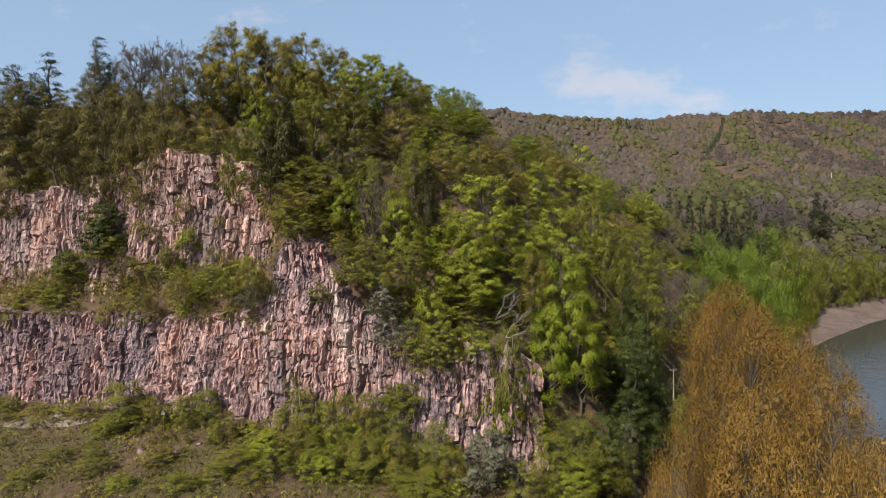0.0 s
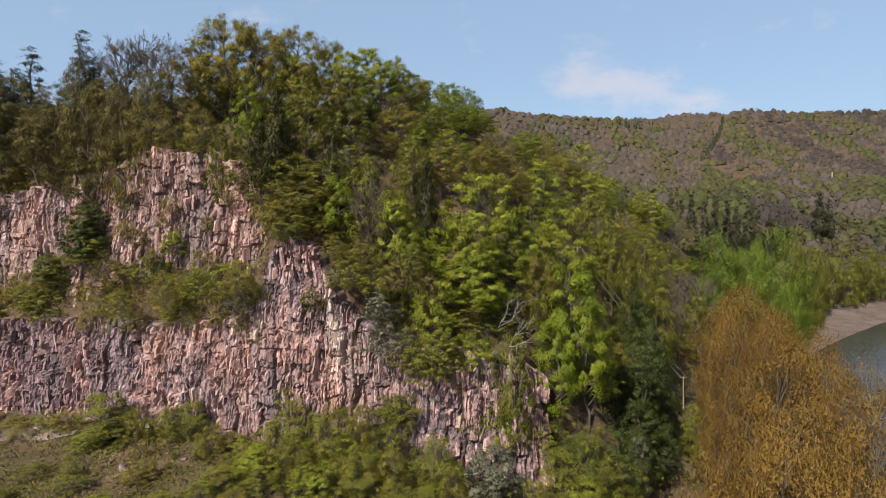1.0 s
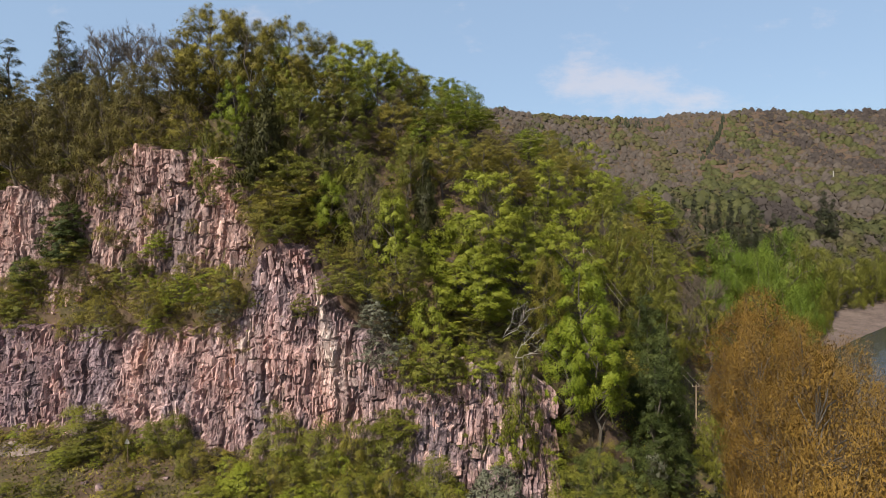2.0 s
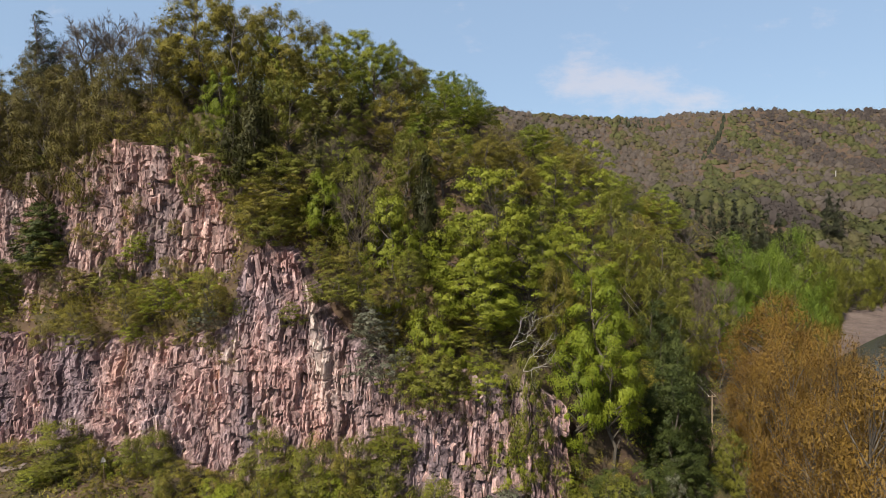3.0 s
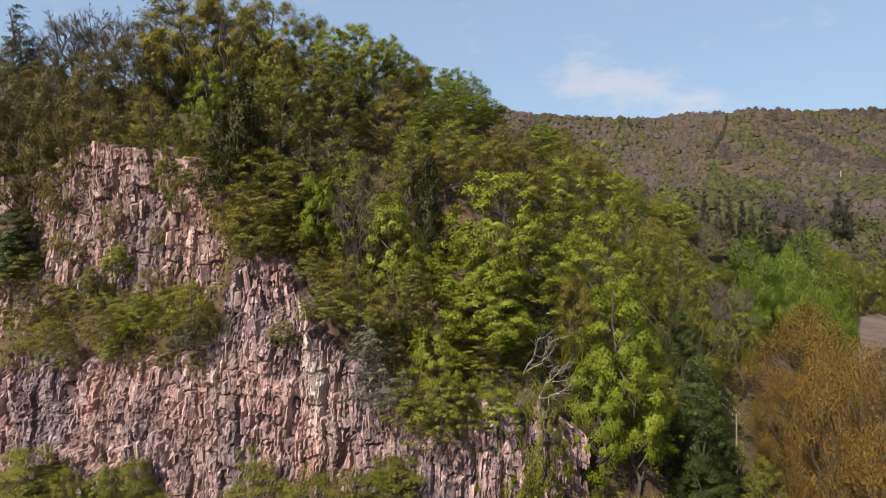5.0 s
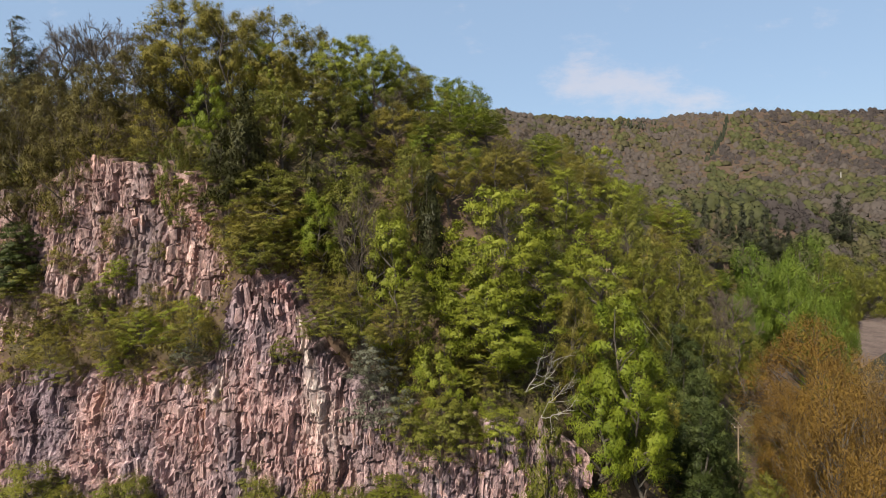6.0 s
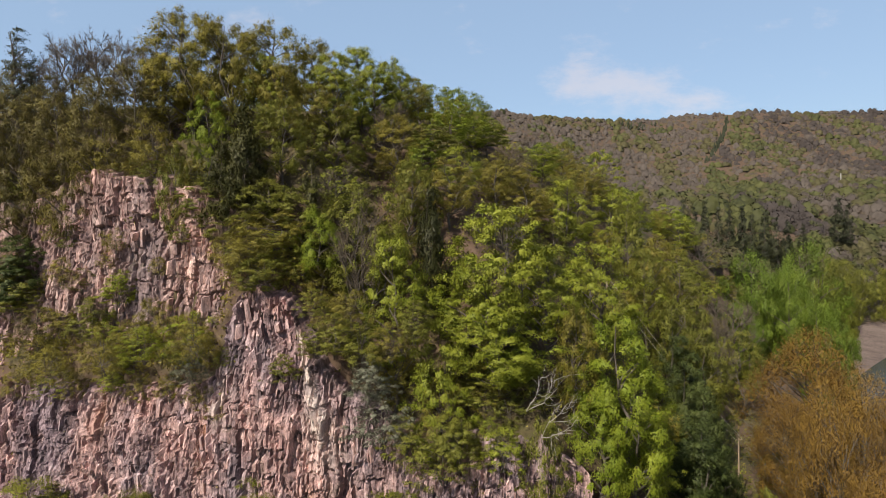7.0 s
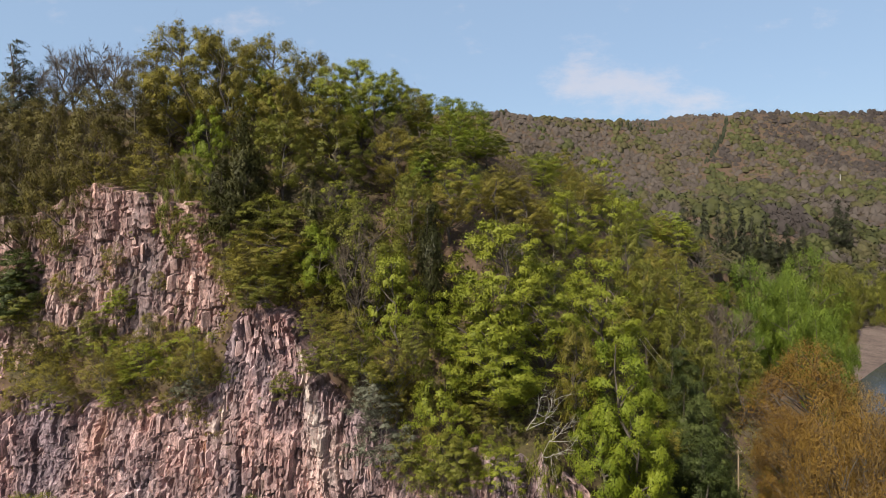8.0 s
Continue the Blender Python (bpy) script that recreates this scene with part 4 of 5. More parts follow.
for x, y, top, w in [(52.3, 116.5, 16.6, 10.1), (10.1, 73.0, 18.5, 8.0), (14.9, 75.0, 16.1, 6.7), (-57.6, 97.0, 16.7, 8.7), (-44.1, 97.0, 19.4, 5.8), (-25.2, 88.0, 21.0, 8.7), (-7.3, 83.0, 22.3, 9.0), (-11.9, 80.0, 16.8, 9.5), (-18.7, 82.0, 17.0, 9.0), (-59.9, 87.5, 15.5, 7.8), (-51.7, 82.5, 15.7, 7.4), (-32.6, 80.0, 15.6, 8.0), (-37.1, 77.5, 15.1, 9.3), (-59.3, 79.5, 15.4, 7.9), (3.1, 90.0, 37.2, 7.2), (6.1, 88.0, 35.8, 5.1), (8.8, 89.0, 36.7, 5.8), (5.0, 87.5, 32.5, 3.8), (0.7, 89.0, 32.4, 3.2), (-24.6, 80.0, 17.0, 8.7)]:
    plant("bush", x, y, top, w)
for x, y, top, w in [(17.0, 81.5, 18.5, 7.0), (13.8, 86.5, 21.3, 7.7), (9.9, 86.0, 26.2, 7.7), (-45.0, 96.0, 20.2, 5.7), (-28.1, 86.0, 17.8, 6.0), (-13.7, 84.0, 20.8, 5.8), (-45.3, 78.5, 14.8, 7.0), (8.7, 86.0, 25.8, 9.4), (-16.2, 79.0, 18.5, 8.6), (-28.8, 86.0, 19.5, 6.0)]:
    plant("limebush", x, y, top, w)
for x, y, top, w in [(5.7, 76.0, 21.2, 8.3), (6.5, 78.0, 20.8, 7.0), (27.0, 84.5, 19.5, 4.6)]:
    plant("pale", x, y, top, w)
for x, y, top, w in [(-8.3, 87.6, 36.1, 6.9), (-32.0, 93.2, 39.6, 4.1), (-9.3, 88.0, 40.3, 5.7)]:
    plant("pale", x, y, top, w, w * 0.9)
for x, y, top, w in [(-53.2, 98.0, 20.3, 8.7), (-39.1, 94.0, 22.2, 4.7), (-24.0, 94.0, 25.2, 5.6), (-16.2, 87.0, 23.8, 6.0), (-7.8, 89.0, 24.0, 7.0), (-2.4, 82.0, 19.2, 5.7), (-3.7, 74.0, 16.8, 8.1), (3.6, 87.0, 22.6, 5.2), (6.3, 87.5, 32.8, 2.5), (-22.4, 88.5, 24.1, 6.1), (-16.6, 84.5, 23.0, 5.0), (-11.5, 87.0, 23.7, 5.2), (-6.5, 90.5, 24.6, 9.8), (-1.1, 79.0, 21.8, 5.5), (13.6, 86.5, 21.3, 6.9), (17.9, 75.0, 18.3, 4.5), (-11.0, 79.0, 19.6, 6.3), (-54.5, 97.0, 23.3, 8.6), (-42.9, 95.0, 21.9, 4.2), (-39.4, 94.0, 23.1, 3.7)]:
    plant("sapling", x, y, top, w)
for x, y, top, w in [(-30.1, 82.0, 17.2, 5.7), (18.6, 79.5, 21.5, 6.0), (15.2, 79.0, 20.0, 5.5), (21.5, 80.0, 19.0, 5.5), (24.6, 82.0, 17.0, 5.0)]:
    plant("sapling", x, y, top, w)
for x, y, top, w in [(-31.2, 93.0, 44.0, 6.1), (-44.8, 97.4, 42.1, 6.5), (-55.9, 106.8, 44.6, 7.3), (-37.6, 100.8, 45.1, 6.0), (-53.3, 100.2, 39.5, 6.0), (-84.7, 115.6, 38.6, 10.2), (-58.7, 107.6, 41.0, 8.5), (-46.6, 104.0, 39.1, 8.2), (-76.1, 113.0, 38.7, 8.9), (-11.4, 88.6, 47.6, 5.7), (-6.9, 87.2, 43.9, 5.0), (-58.1, 110.4, 61.1, 6.2), (-24.8, 95.0, 54.0, 7.9), (-29.2, 99.2, 54.3, 5.5), (-56.0, 107.2, 51.3, 5.0), (-46.4, 104.2, 55.3, 4.1), (-57.7, 107.8, 55.8, 2.8), (-40.4, 101.4, 45.7, 5.7), (-42.8, 101.6, 42.9, 7.6), (-77.6, 112.8, 41.8, 7.4)]:
    plant("olivebush", x, y, top, w, w * 0.9)
for x, y, top, w in [(-31.2, 97.2, 41.2, 6.3), (-52.3, 109.2, 65.4, 5.3), (-61.9, 105.0, 35.4, 4.4), (-51.6, 102.0, 35.5, 4.6), (-40.8, 98.4, 35.9, 4.0), (-36.0, 96.8, 36.6, 4.3), (-31.9, 95.4, 35.8, 3.5), (-39.6, 102.4, 51.1, 3.1), (-48.3, 105.4, 51.8, 2.8)]:
    plant("olivebush", x, y, top, w, w * 0.9)
for x, y, top, w in [(-38.2, 95.2, 43.1, 5.6), (-45.4, 103.6, 49.5, 3.9), (-44.1, 103.2, 40.1, 7.1), (3.5, 83.8, 34.2, 2.4), (-46.0, 103.8, 49.0, 5.3), (-33.9, 98.8, 44.3, 8.3), (4.9, 83.4, 33.5, 5.4), (-45.4, 100.0, 36.3, 3.4)]:
    plant("limebush", x, y, top, w, w * 0.9)
for x, y, top, w in [(88.5, 190.0, 46.0, 18.5), (94.0, 183.0, 40.5, 15.0), (98.0, 177.0, 33.0, 13.0), (99.5, 171.5, 25.0, 9.5), (82.0, 181.0, 34.0, 12.0), (127.0, 226.0, 47.0, 24.0), (109.0, 205.0, 40.0, 17.0), (113.0, 192.0, 29.0, 13.0)]:
    plant("willow", x, y, top, w)
for x, y, top, w in [(146.0, 247.0, 43.5, 19.0), (140.0, 236.0, 30.0, 14.0), (160.0, 262.0, 40.0, 18.0), (175.0, 280.0, 38.0, 19.0), (189.0, 297.0, 37.0, 20.0), (204.0, 308.0, 34.0, 19.0), (220.0, 318.0, 36.0, 20.0), (238.0, 328.0, 35.0, 22.0), (256.0, 339.0, 33.0, 22.0), (152.0, 246.0, 24.0, 11.0), (167.0, 265.0, 21.0, 11.0), (276.0, 347.0, 36.0, 24.0)]:
    plant("sallow", x, y, top, w)
for x, y, top, w in [(165.0, 420.5, 73.4, 13.2), (168.8, 411.5, 69.1, 12.1), (178.3, 416.5, 71.4, 13.1), (183.3, 408.5, 67.1, 12.1), (188.4, 403.5, 64.5, 12.6), (199.2, 408.5, 66.7, 12.8), (203.5, 404.0, 61.2, 11.2), (212.0, 404.5, 64.0, 14.2), (216.5, 399.5, 60.8, 13.3), (224.2, 400.0, 56.2, 11.8), (278.8, 431.0, 72.2, 15.9), (286.6, 432.0, 67.3, 12.0), (247.1, 420.0, 54.5, 10.1)]:
    plant("spruce", x, y, top, w)
for x, y, top, w in [(-64.4, 109.4, 51.2, 8.0), (-73.0, 112.0, 45.3, 6.6), (-63.9, 109.2, 54.5, 6.7)]:
    plant("ivy", x, y, top, w, w * 0.9)
for x, y, top, w in [(-70.8, 114.2, 60.7, 6.4), (-64.4, 112.2, 59.9, 6.3), (-33.8, 102.4, 61.2, 7.6), (-29.2, 101.2, 58.7, 8.4), (-22.7, 93.4, 51.7, 6.9), (-52.8, 106.4, 49.7, 5.0), (-59.6, 107.4, 44.3, 8.0), (-57.3, 110.6, 65.6, 5.4), (-46.7, 107.4, 65.4, 5.8), (-40.7, 105.4, 64.6, 6.2), (-70.8, 114.8, 62.0, 6.7)]:
    plant("ash", x, y, top, w, w * 0.9)
for x, y, top, w in [(-70.8, 110.8, 44.9, 7.3), (-49.5, 104.4, 45.8, 4.9), (-75.5, 111.2, 39.7, 6.3)]:
    plant("sapling", x, y, top, w, w * 0.9)


# ---- wood that fills the hillside between them ----
taken = [(o.location.x, o.location.y) for o in scene.objects if o.type == "EMPTY"]
HILL_MIX = ["oak"] * 6 + ["beech"] * 4 + ["ash"] * 5 + ["maple"] * 2 + ["bare"] * 3
spots = []
for _ in range(9000):
    if len(spots) >= 140:
        break
    x, y = place.uniform(-112, 110), place.uniform(86, 232)
    s = y - np.interp(x, CLIFF_X, CLIFF_Y)
    toe = np.interp(y, TOE_Y, TOE_X) - x
    if s < (13 if x < -26 else 8) or toe < 0 or toe > 95 or (x < -40 and y > 117) or (y > 170 and toe > 70):
        continue
    if all((x - a) ** 2 + (y - b) ** 2 > 5.0 ** 2 for a, b in spots) and all((x - a) ** 2 + (y - b) ** 2 > 3.5 ** 2 for a, b in taken):
        spots.append((x, y))
for x, y in spots:
    sort = place.choice(HILL_MIX)
    if 5 < x < 16.5 and 137 < y < 160:            # the crest stays open here
        continue
    plant(sort if sort == "bare" else sort + "_back", x, y, height=place.uniform(7.5, 11.5), width=place.uniform(6, 9), group="hillside wood")


def far_crowns(name, kinds_at, spots, few, size, leaf, mats, label, seed, low=1.0, high=1.7):
    """Many crowns in one mesh for each sort of tree, woods too far off to count: a lumpy mass with leaf sprays standing out of it."""
    rng = np.random.default_rng(seed)
    for sort, mat in mats.items():
        p = spots[kinds_at == sort]
        if not len(p):
            continue
        n = len(p)
        cone = sort == "pine"
        r = np.exp(rng.normal(-0.08, 0.34, n)).clip(0.45, 1.7) * size * (0.55 if cone else 1.0)
        h = r * (4.4 if cone else rng.uniform(low, high, n))
        ph, lo = rng.uniform(0, 6, (n, 2)), 0.05 if cone else 0.12

        def surface(ang, t, shell):
            flat = (1.02 - t) if cone else np.sqrt(np.clip(1 - t ** 2.4, 0, 1))
            lump = 1 + 0.20 * np.sin(3 * ang + ph[:, :1] + 5 * t) + 0.15 * np.sin(5 * ang - 7 * t + ph[:, 1:])
            shell = shell * lump
            at = np.stack([np.cos(ang) * flat * shell, np.sin(ang) * flat * shell, lo + (1 - lo) * t * (1 if cone else 0.7 + 0.3 * shell)], -1)
            way = np.stack([np.cos(ang) * (flat + 0.1), np.sin(ang) * (flat + 0.1), 0.15 + 0.85 * t], -1)
            return p[:, None] + at * np.stack([r, r, h], -1)[:, None], way / np.linalg.norm(way, axis=2, keepdims=True)
        k, rows = 8, 4
        ga, gt = np.meshgrid(np.arange(k) / k * 2 * math.pi, np.linspace(0, 1, rows))
        ga, gt = ga.reshape(1, -1).repeat(n, 0), gt.reshape(1, -1).repeat(n, 0)
        core, core_n = surface(ga + rng.uniform(-0.25, 0.25, ga.shape), np.clip(gt + rng.uniform(-0.07, 0.07, gt.shape), 0, 1), rng.uniform(0.66, 0.96, ga.shape) * (0.74 if sort in ("twig", "dusk") else 0.92))
        core_n = core_n + rng.normal(0, 0.12, core_n.shape)
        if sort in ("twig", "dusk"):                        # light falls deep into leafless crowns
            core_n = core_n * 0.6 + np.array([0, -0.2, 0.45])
        i = np.arange(k * rows).reshape(rows, k)
        j = np.roll(i, -1, 1)
        tri = np.concatenate([np.stack([i[:-1], j[:-1], j[1:]], -1).reshape(-1, 3), np.stack([i[:-1], j[1:], i[1:]], -1).reshape(-1, 3)])
        tri = (np.arange(n)[:, None, None] * k * rows + tri).reshape(-1, 3)
        leaves = few * 2 if sort in ("twig", "dusk") else few
        at, way = surface(rng.uniform(0, 6.28, (n, leaves)), rng.uniform(0.0, 1.0, (n, leaves)), rng.uniform(0.82, 1.06, (n, leaves)))
        v, f, nn = leaf_sprays(rng, at.reshape(-1, 3), way.reshape(-1, 3), 1.5 if sort in ("twig", "dusk") else 0.95, 0.30 if sort in ("twig", "dusk") else 0.75, 0.0, 0.5, 1.2 if sort in ("twig", "dusk") else 0.3, 0.3)
        c = at.reshape(-1, 1, 3)
        v = (c + (v.reshape(-1, 3, 3) - c) * (r * leaf)[:, None].repeat(leaves, 1).reshape(-1, 1, 1)).reshape(-1, 3)
        v, f = joined([(core.reshape(-1, 3), tri), (v, f)])
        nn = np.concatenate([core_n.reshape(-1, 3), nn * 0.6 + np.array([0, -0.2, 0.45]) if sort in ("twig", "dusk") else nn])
        ob = mesh_object(name, v, f, mat, normals=nn / np.linalg.norm(nn, axis=1, keepdims=True))
        tagged(ob, label[sort], "woodland", kind="stuff")


def wood_spots(rng, n, xr, yr, keep):
    x, y = rng.uniform(*xr, n), rng.uniform(*yr, n)
    ok = keep(x, y)
    x, y = x[ok], y[ok]
    return np.stack([x, y, ground(x, y) - 0.5], -1)


def wood_grid(rng, step, xr, yr, keep):
    """Places on a shaken grid, so that the crowns close up."""
    x, y = np.meshgrid(np.arange(*xr, step), np.arange(*yr, step))
    x, y = (q.ravel() + rng.uniform(-0.45, 0.45, q.size) * step for q in (x, y))
    ok = keep(x, y)
    x, y = x[ok], y[ok]
    return np.stack([x, y, ground(x, y) - 0.5], -1)


SORT_LABEL = {
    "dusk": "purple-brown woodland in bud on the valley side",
    "twig": "grey-brown leafless spring woodland on the valley side", "olive": "olive budding woodland on the valley side",
    "lime": "yellow-green trees in fresh leaf on the valley side", "pine": "dark conifers among bare woodland, most put in for the ride's shade",
    "mid": "dull green woodland on the valley side",
}
SORT_MAT = FAR_LEAF
rng = np.random.default_rng(5)


def sorts(p, seed, weights):
    """The sort of each tree, in drifts."""
    a = 1.5 * value_noise(p[:, 0] / 60, p[:, 1] / 190, seed) + 0.9 * value_noise(p[:, 0] / 21, p[:, 1] / 66, seed + 40) + 0.5 * rng.uniform(-1, 1, len(p))
    names, edges = list(weights), np.cumsum(list(weights.values()))
    q = np.argsort(np.argsort(a)) / max(1, len(p)) * edges[-1]
    return np.array(names)[np.searchsorted(edges, q, "right").clip(0, len(names) - 1)]


# the spur behind the cliff and along the river
p = wood_spots(rng, 5200, (20, 330), (225, 440), lambda x, y: (np.interp(y, TOE_Y, TOE_X) - x > -6) & (np.interp(y, TOE_Y, TOE_X) - x < 85))[:950]
far_crowns("spur_woodland", sorts(p, 11, {"lime": 0.3, "mid": 0.28, "olive": 0.34, "twig": 0.08}), p, 120, 4.6, 0.22, SORT_MAT, SORT_LABEL, 21)
# flat between the spur and the river
p = wood_spots(rng, 4200, (60, 420), (200, 480), lambda x, y: (x > np.interp(y, TOE_Y, TOE_X)) & (x < 0.86 * y + 20) & (river_distance(x, y) > np.where(y > 225, 92, 74)))[:420]
far_crowns("valley_woodland", sorts(p, 12, {"mid": 0.35, "olive": 0.25, "twig": 0.4}), p, 120, 5.2, 0.22, SORT_MAT, SORT_LABEL, 22)
# scrub along the back of the river beach
p = wood_spots(rng, 9000, (120, 330), (225, 360), lambda x, y: (x > np.interp(y, TOE_Y, TOE_X)) & (river_distance(x, y) > 84) & (river_distance(x, y) < 106) & (y > 0.75 * x + 60))[:300]
far_crowns("beach_scrub", sorts(p, 16, {"mid": 0.5, "olive": 0.3, "twig": 0.2}), p, 60, 3.0, 0.26, SORT_MAT, SORT_LABEL, 26)
# the valley floor beyond the bend
p = wood_spots(rng, 9000, (90, 460), (300, 520), lambda x, y: (x > np.interp(y, TOE_Y, TOE_X) - 10) & (x < 0.86 * y + 20) & (river_distance(x, y) > 95))[:800]
far_crowns("valley_woodland", sorts(p, 15, {"lime": 0.2, "mid": 0.3, "olive": 0.25, "twig": 0.25}), p, 90, 5.6, 0.22, SORT_MAT, SORT_LABEL, 25)
# the far valley side, with a dark ride up the slope
RIDE_Y = [1098, 1152, 1208, 1279, 1335, 1420]
RIDE_X = [491, 532, 573, 616, 650, 700]


def far_keep(x, y):
    ride = np.abs(x - np.interp(y, RIDE_Y, RIDE_X)) < 8
    return (x > np.where(y < 900, 0.2, 0.07) * y) & (x < 0.84 * y + 20) & ~(ride & (y > 1090)) & (river_distance(x, y) > 74)


def shaken(p, amount):
    """Uneven places and levels, so that no rows show."""
    p[:, :2] += rng.normal(0, amount, (len(p), 2))
    p[:, 2] = ground(p[:, 0], p[:, 1]) - 0.5 + rng.normal(0, 1.0, len(p))
    return p[far_keep(p[:, 0], p[:, 1])]


p = shaken(wood_grid(rng, 8.6, (20, 660), (455, 760), far_keep), 2.6)
p[:, 2] -= 3.0
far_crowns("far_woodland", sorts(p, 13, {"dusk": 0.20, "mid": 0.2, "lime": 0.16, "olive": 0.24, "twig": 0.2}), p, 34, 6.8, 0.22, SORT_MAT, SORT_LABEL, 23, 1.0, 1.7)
p = shaken(wood_grid(rng, 9.3, (20, 1300), (755, 1460), far_keep), 2.8)
open_side = p[:, 0] < np.interp(p[:, 1], RIDE_Y, RIDE_X) * np.where(p[:, 1] < 1098, p[:, 1] / 1098, 1)
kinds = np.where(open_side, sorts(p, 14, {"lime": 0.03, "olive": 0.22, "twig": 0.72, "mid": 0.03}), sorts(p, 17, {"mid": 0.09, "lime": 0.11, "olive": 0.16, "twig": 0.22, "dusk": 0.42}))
p[:, 2] -= 3.0                                    # crowns close up over the steep ground
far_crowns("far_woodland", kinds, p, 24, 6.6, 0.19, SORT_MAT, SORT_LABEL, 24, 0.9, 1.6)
# conifers stand in for the ride's shaded edge; a real clump on the skyline
yy = rng.uniform(1100, 1345, 130)
dark = np.stack([np.interp(yy, RIDE_Y, RIDE_X) + rng.uniform(-4, 4, 130), yy, np.zeros(130)], -1)
clump = np.stack([rng.uniform(410, 492, 40), rng.uniform(1325, 1360, 40), np.zeros(40)], -1)
more = np.concatenate([dark, clump])
more[:, 2] = ground(more[:, 0], more[:, 1]) + np.where(np.arange(len(more)) < 130, -1.5, 2.0)
far_crowns("far_conifers", np.array(["pine"] * len(more)), more, 40, 3.9, 0.3, SORT_MAT, SORT_LABEL, 29)


# ---- scrub along the foot of the quarry face ----
for _ in range(62):
    x = place.uniform(-88, 8)
    y = np.interp(x, CLIFF_X, CLIFF_Y) - abs(place.gauss(0, 5.5)) - 1.8
    sort = place.choice(["sapling_back", "sapling_back", "sapling_back", "olivebush_back", "olivebush_back", "limebush_back"])
    h = place.uniform(2.0, 4.5) * (1.3 if x > -30 else 0.9)
    plant(sort, x, y, height=h, width=h * (0.7 if "sapling" in sort else 1.15), group="scrub at the cliff foot")

# ---- scrub along the edges and ledges of the face ----
for _ in range(75):
    x = place.uniform(-92, 6)
    edge = place.choice([9.4, 9.8, 3.6, 5.0]) if x < -27 else 4.8
    y = np.interp(x, CLIFF_X, CLIFF_Y) + edge + place.uniform(0, 1.2)
    sort = place.choice(["bush_back", "olivebush_back", "olivebush_back", "limebush_back"])
    h = place.uniform(1.6, 3.4) * (1.0 if edge > 9 else 1.5)
    plant(sort, x, y, height=h, width=h * 1.3, group="scrub on the ledges")


# ---- undergrowth and grass ----
def scatter(name, n, xr, yr, keep, mat, quads, size, leaf, label, seed, category):
    rg = np.random.default_rng(seed)
    q = wood_spots(rg, n, xr, yr, keep)
    q[:, 2] += 0.4
    at = q[:, None] + rg.normal(0, 1, (len(q), quads, 3)) * np.array([size, size, size * 0.45])
    out = rg.normal(0, 0.6, (at.shape[0] * quads, 3))
    out[:, 2] += 0.5
    v, f, nn = leaf_sprays(rg, at.reshape(-1, 3), out, leaf[0], leaf[1], 0.0, 0.8, 0.5)
    tagged(mesh_object(name, v, f, mat, normals=nn), label, category, kind="stuff")


def slope_keep(x, y):
    s = y - np.interp(x, CLIFF_X, CLIFF_Y)
    return (s > np.where((x < -26) & (s > 6), 9.5, 3.5)) & (np.interp(y, TOE_Y, TOE_X) - x > -4)


def floor_keep(x, y):
    return (y - np.interp(x, CLIFF_X, CLIFF_Y) < 0) & (x < 40)


scatter("undergrowth", 5000, (-110, 70), (84, 160), slope_keep, LEAF["mid"], 16, 1.0, (0.5, 0.25), "low green scrub under the hillside trees", 41, "undergrowth")
scatter("undergrowth", 3500, (-110, 70), (84, 160), slope_keep, LEAF["olive"], 14, 1.0, (0.5, 0.22), "low brownish scrub under the hillside trees", 42, "undergrowth")
def ledge_keep(x, y):
    s = y - np.interp(x, CLIFF_X, CLIFF_Y)
    return (s > 2.2) & (s < 6.6)


scatter("undergrowth", 9000, (-96, -18), (90, 122), ledge_keep, LEAF["olive"], 16, 0.7, (0.45, 0.2), "low brownish scrub on the ledge between the faces", 45, "undergrowth")
def brink_keep(x, y):
    s = y - np.interp(x, CLIFF_X, CLIFF_Y)
    return (s > 8.6) & (s < 14)


scatter("undergrowth", 5000, (-96, -20), (95, 132), brink_keep, LEAF["mid"], 14, 0.8, (0.42, 0.2), "green scrub along the brink of the upper face", 46, "undergrowth")
scatter("undergrowth", 3500, (-105, 40), (45, 108), floor_keep, LEAF["mid"], 14, 0.7, (0.5, 0.18), "low green weeds on the quarry floor", 47, "undergrowth")
scatter("grass", 8500, (-105, 40), (40, 108), floor_keep, LEAF["grass"], 14, 0.7, (0.55, 0.12), "rough yellowish grass on the quarry floor", 43, "grass")
scatter("undergrowth", 3400, (-105, 40), (45, 108), floor_keep, LEAF["olive"], 16, 0.8, (0.5, 0.2), "low bramble scrub on the quarry floor", 44, "undergrowth")


def reed_keep(x, y):
    d = river_distance(x, y) + 2.5 * value_noise(x / 9, y / 9, 33)
    return (d > 76) & (d < 81) & (x > np.interp(y, TOE_Y, TOE_X))


scatter("reeds", 14000, (120, 330), (225, 370), reed_keep, LEAF["straw"], 12, 0.9, (1.1, 0.22), "dry straw-coloured reeds along the back of the beach", 48, "reeds")


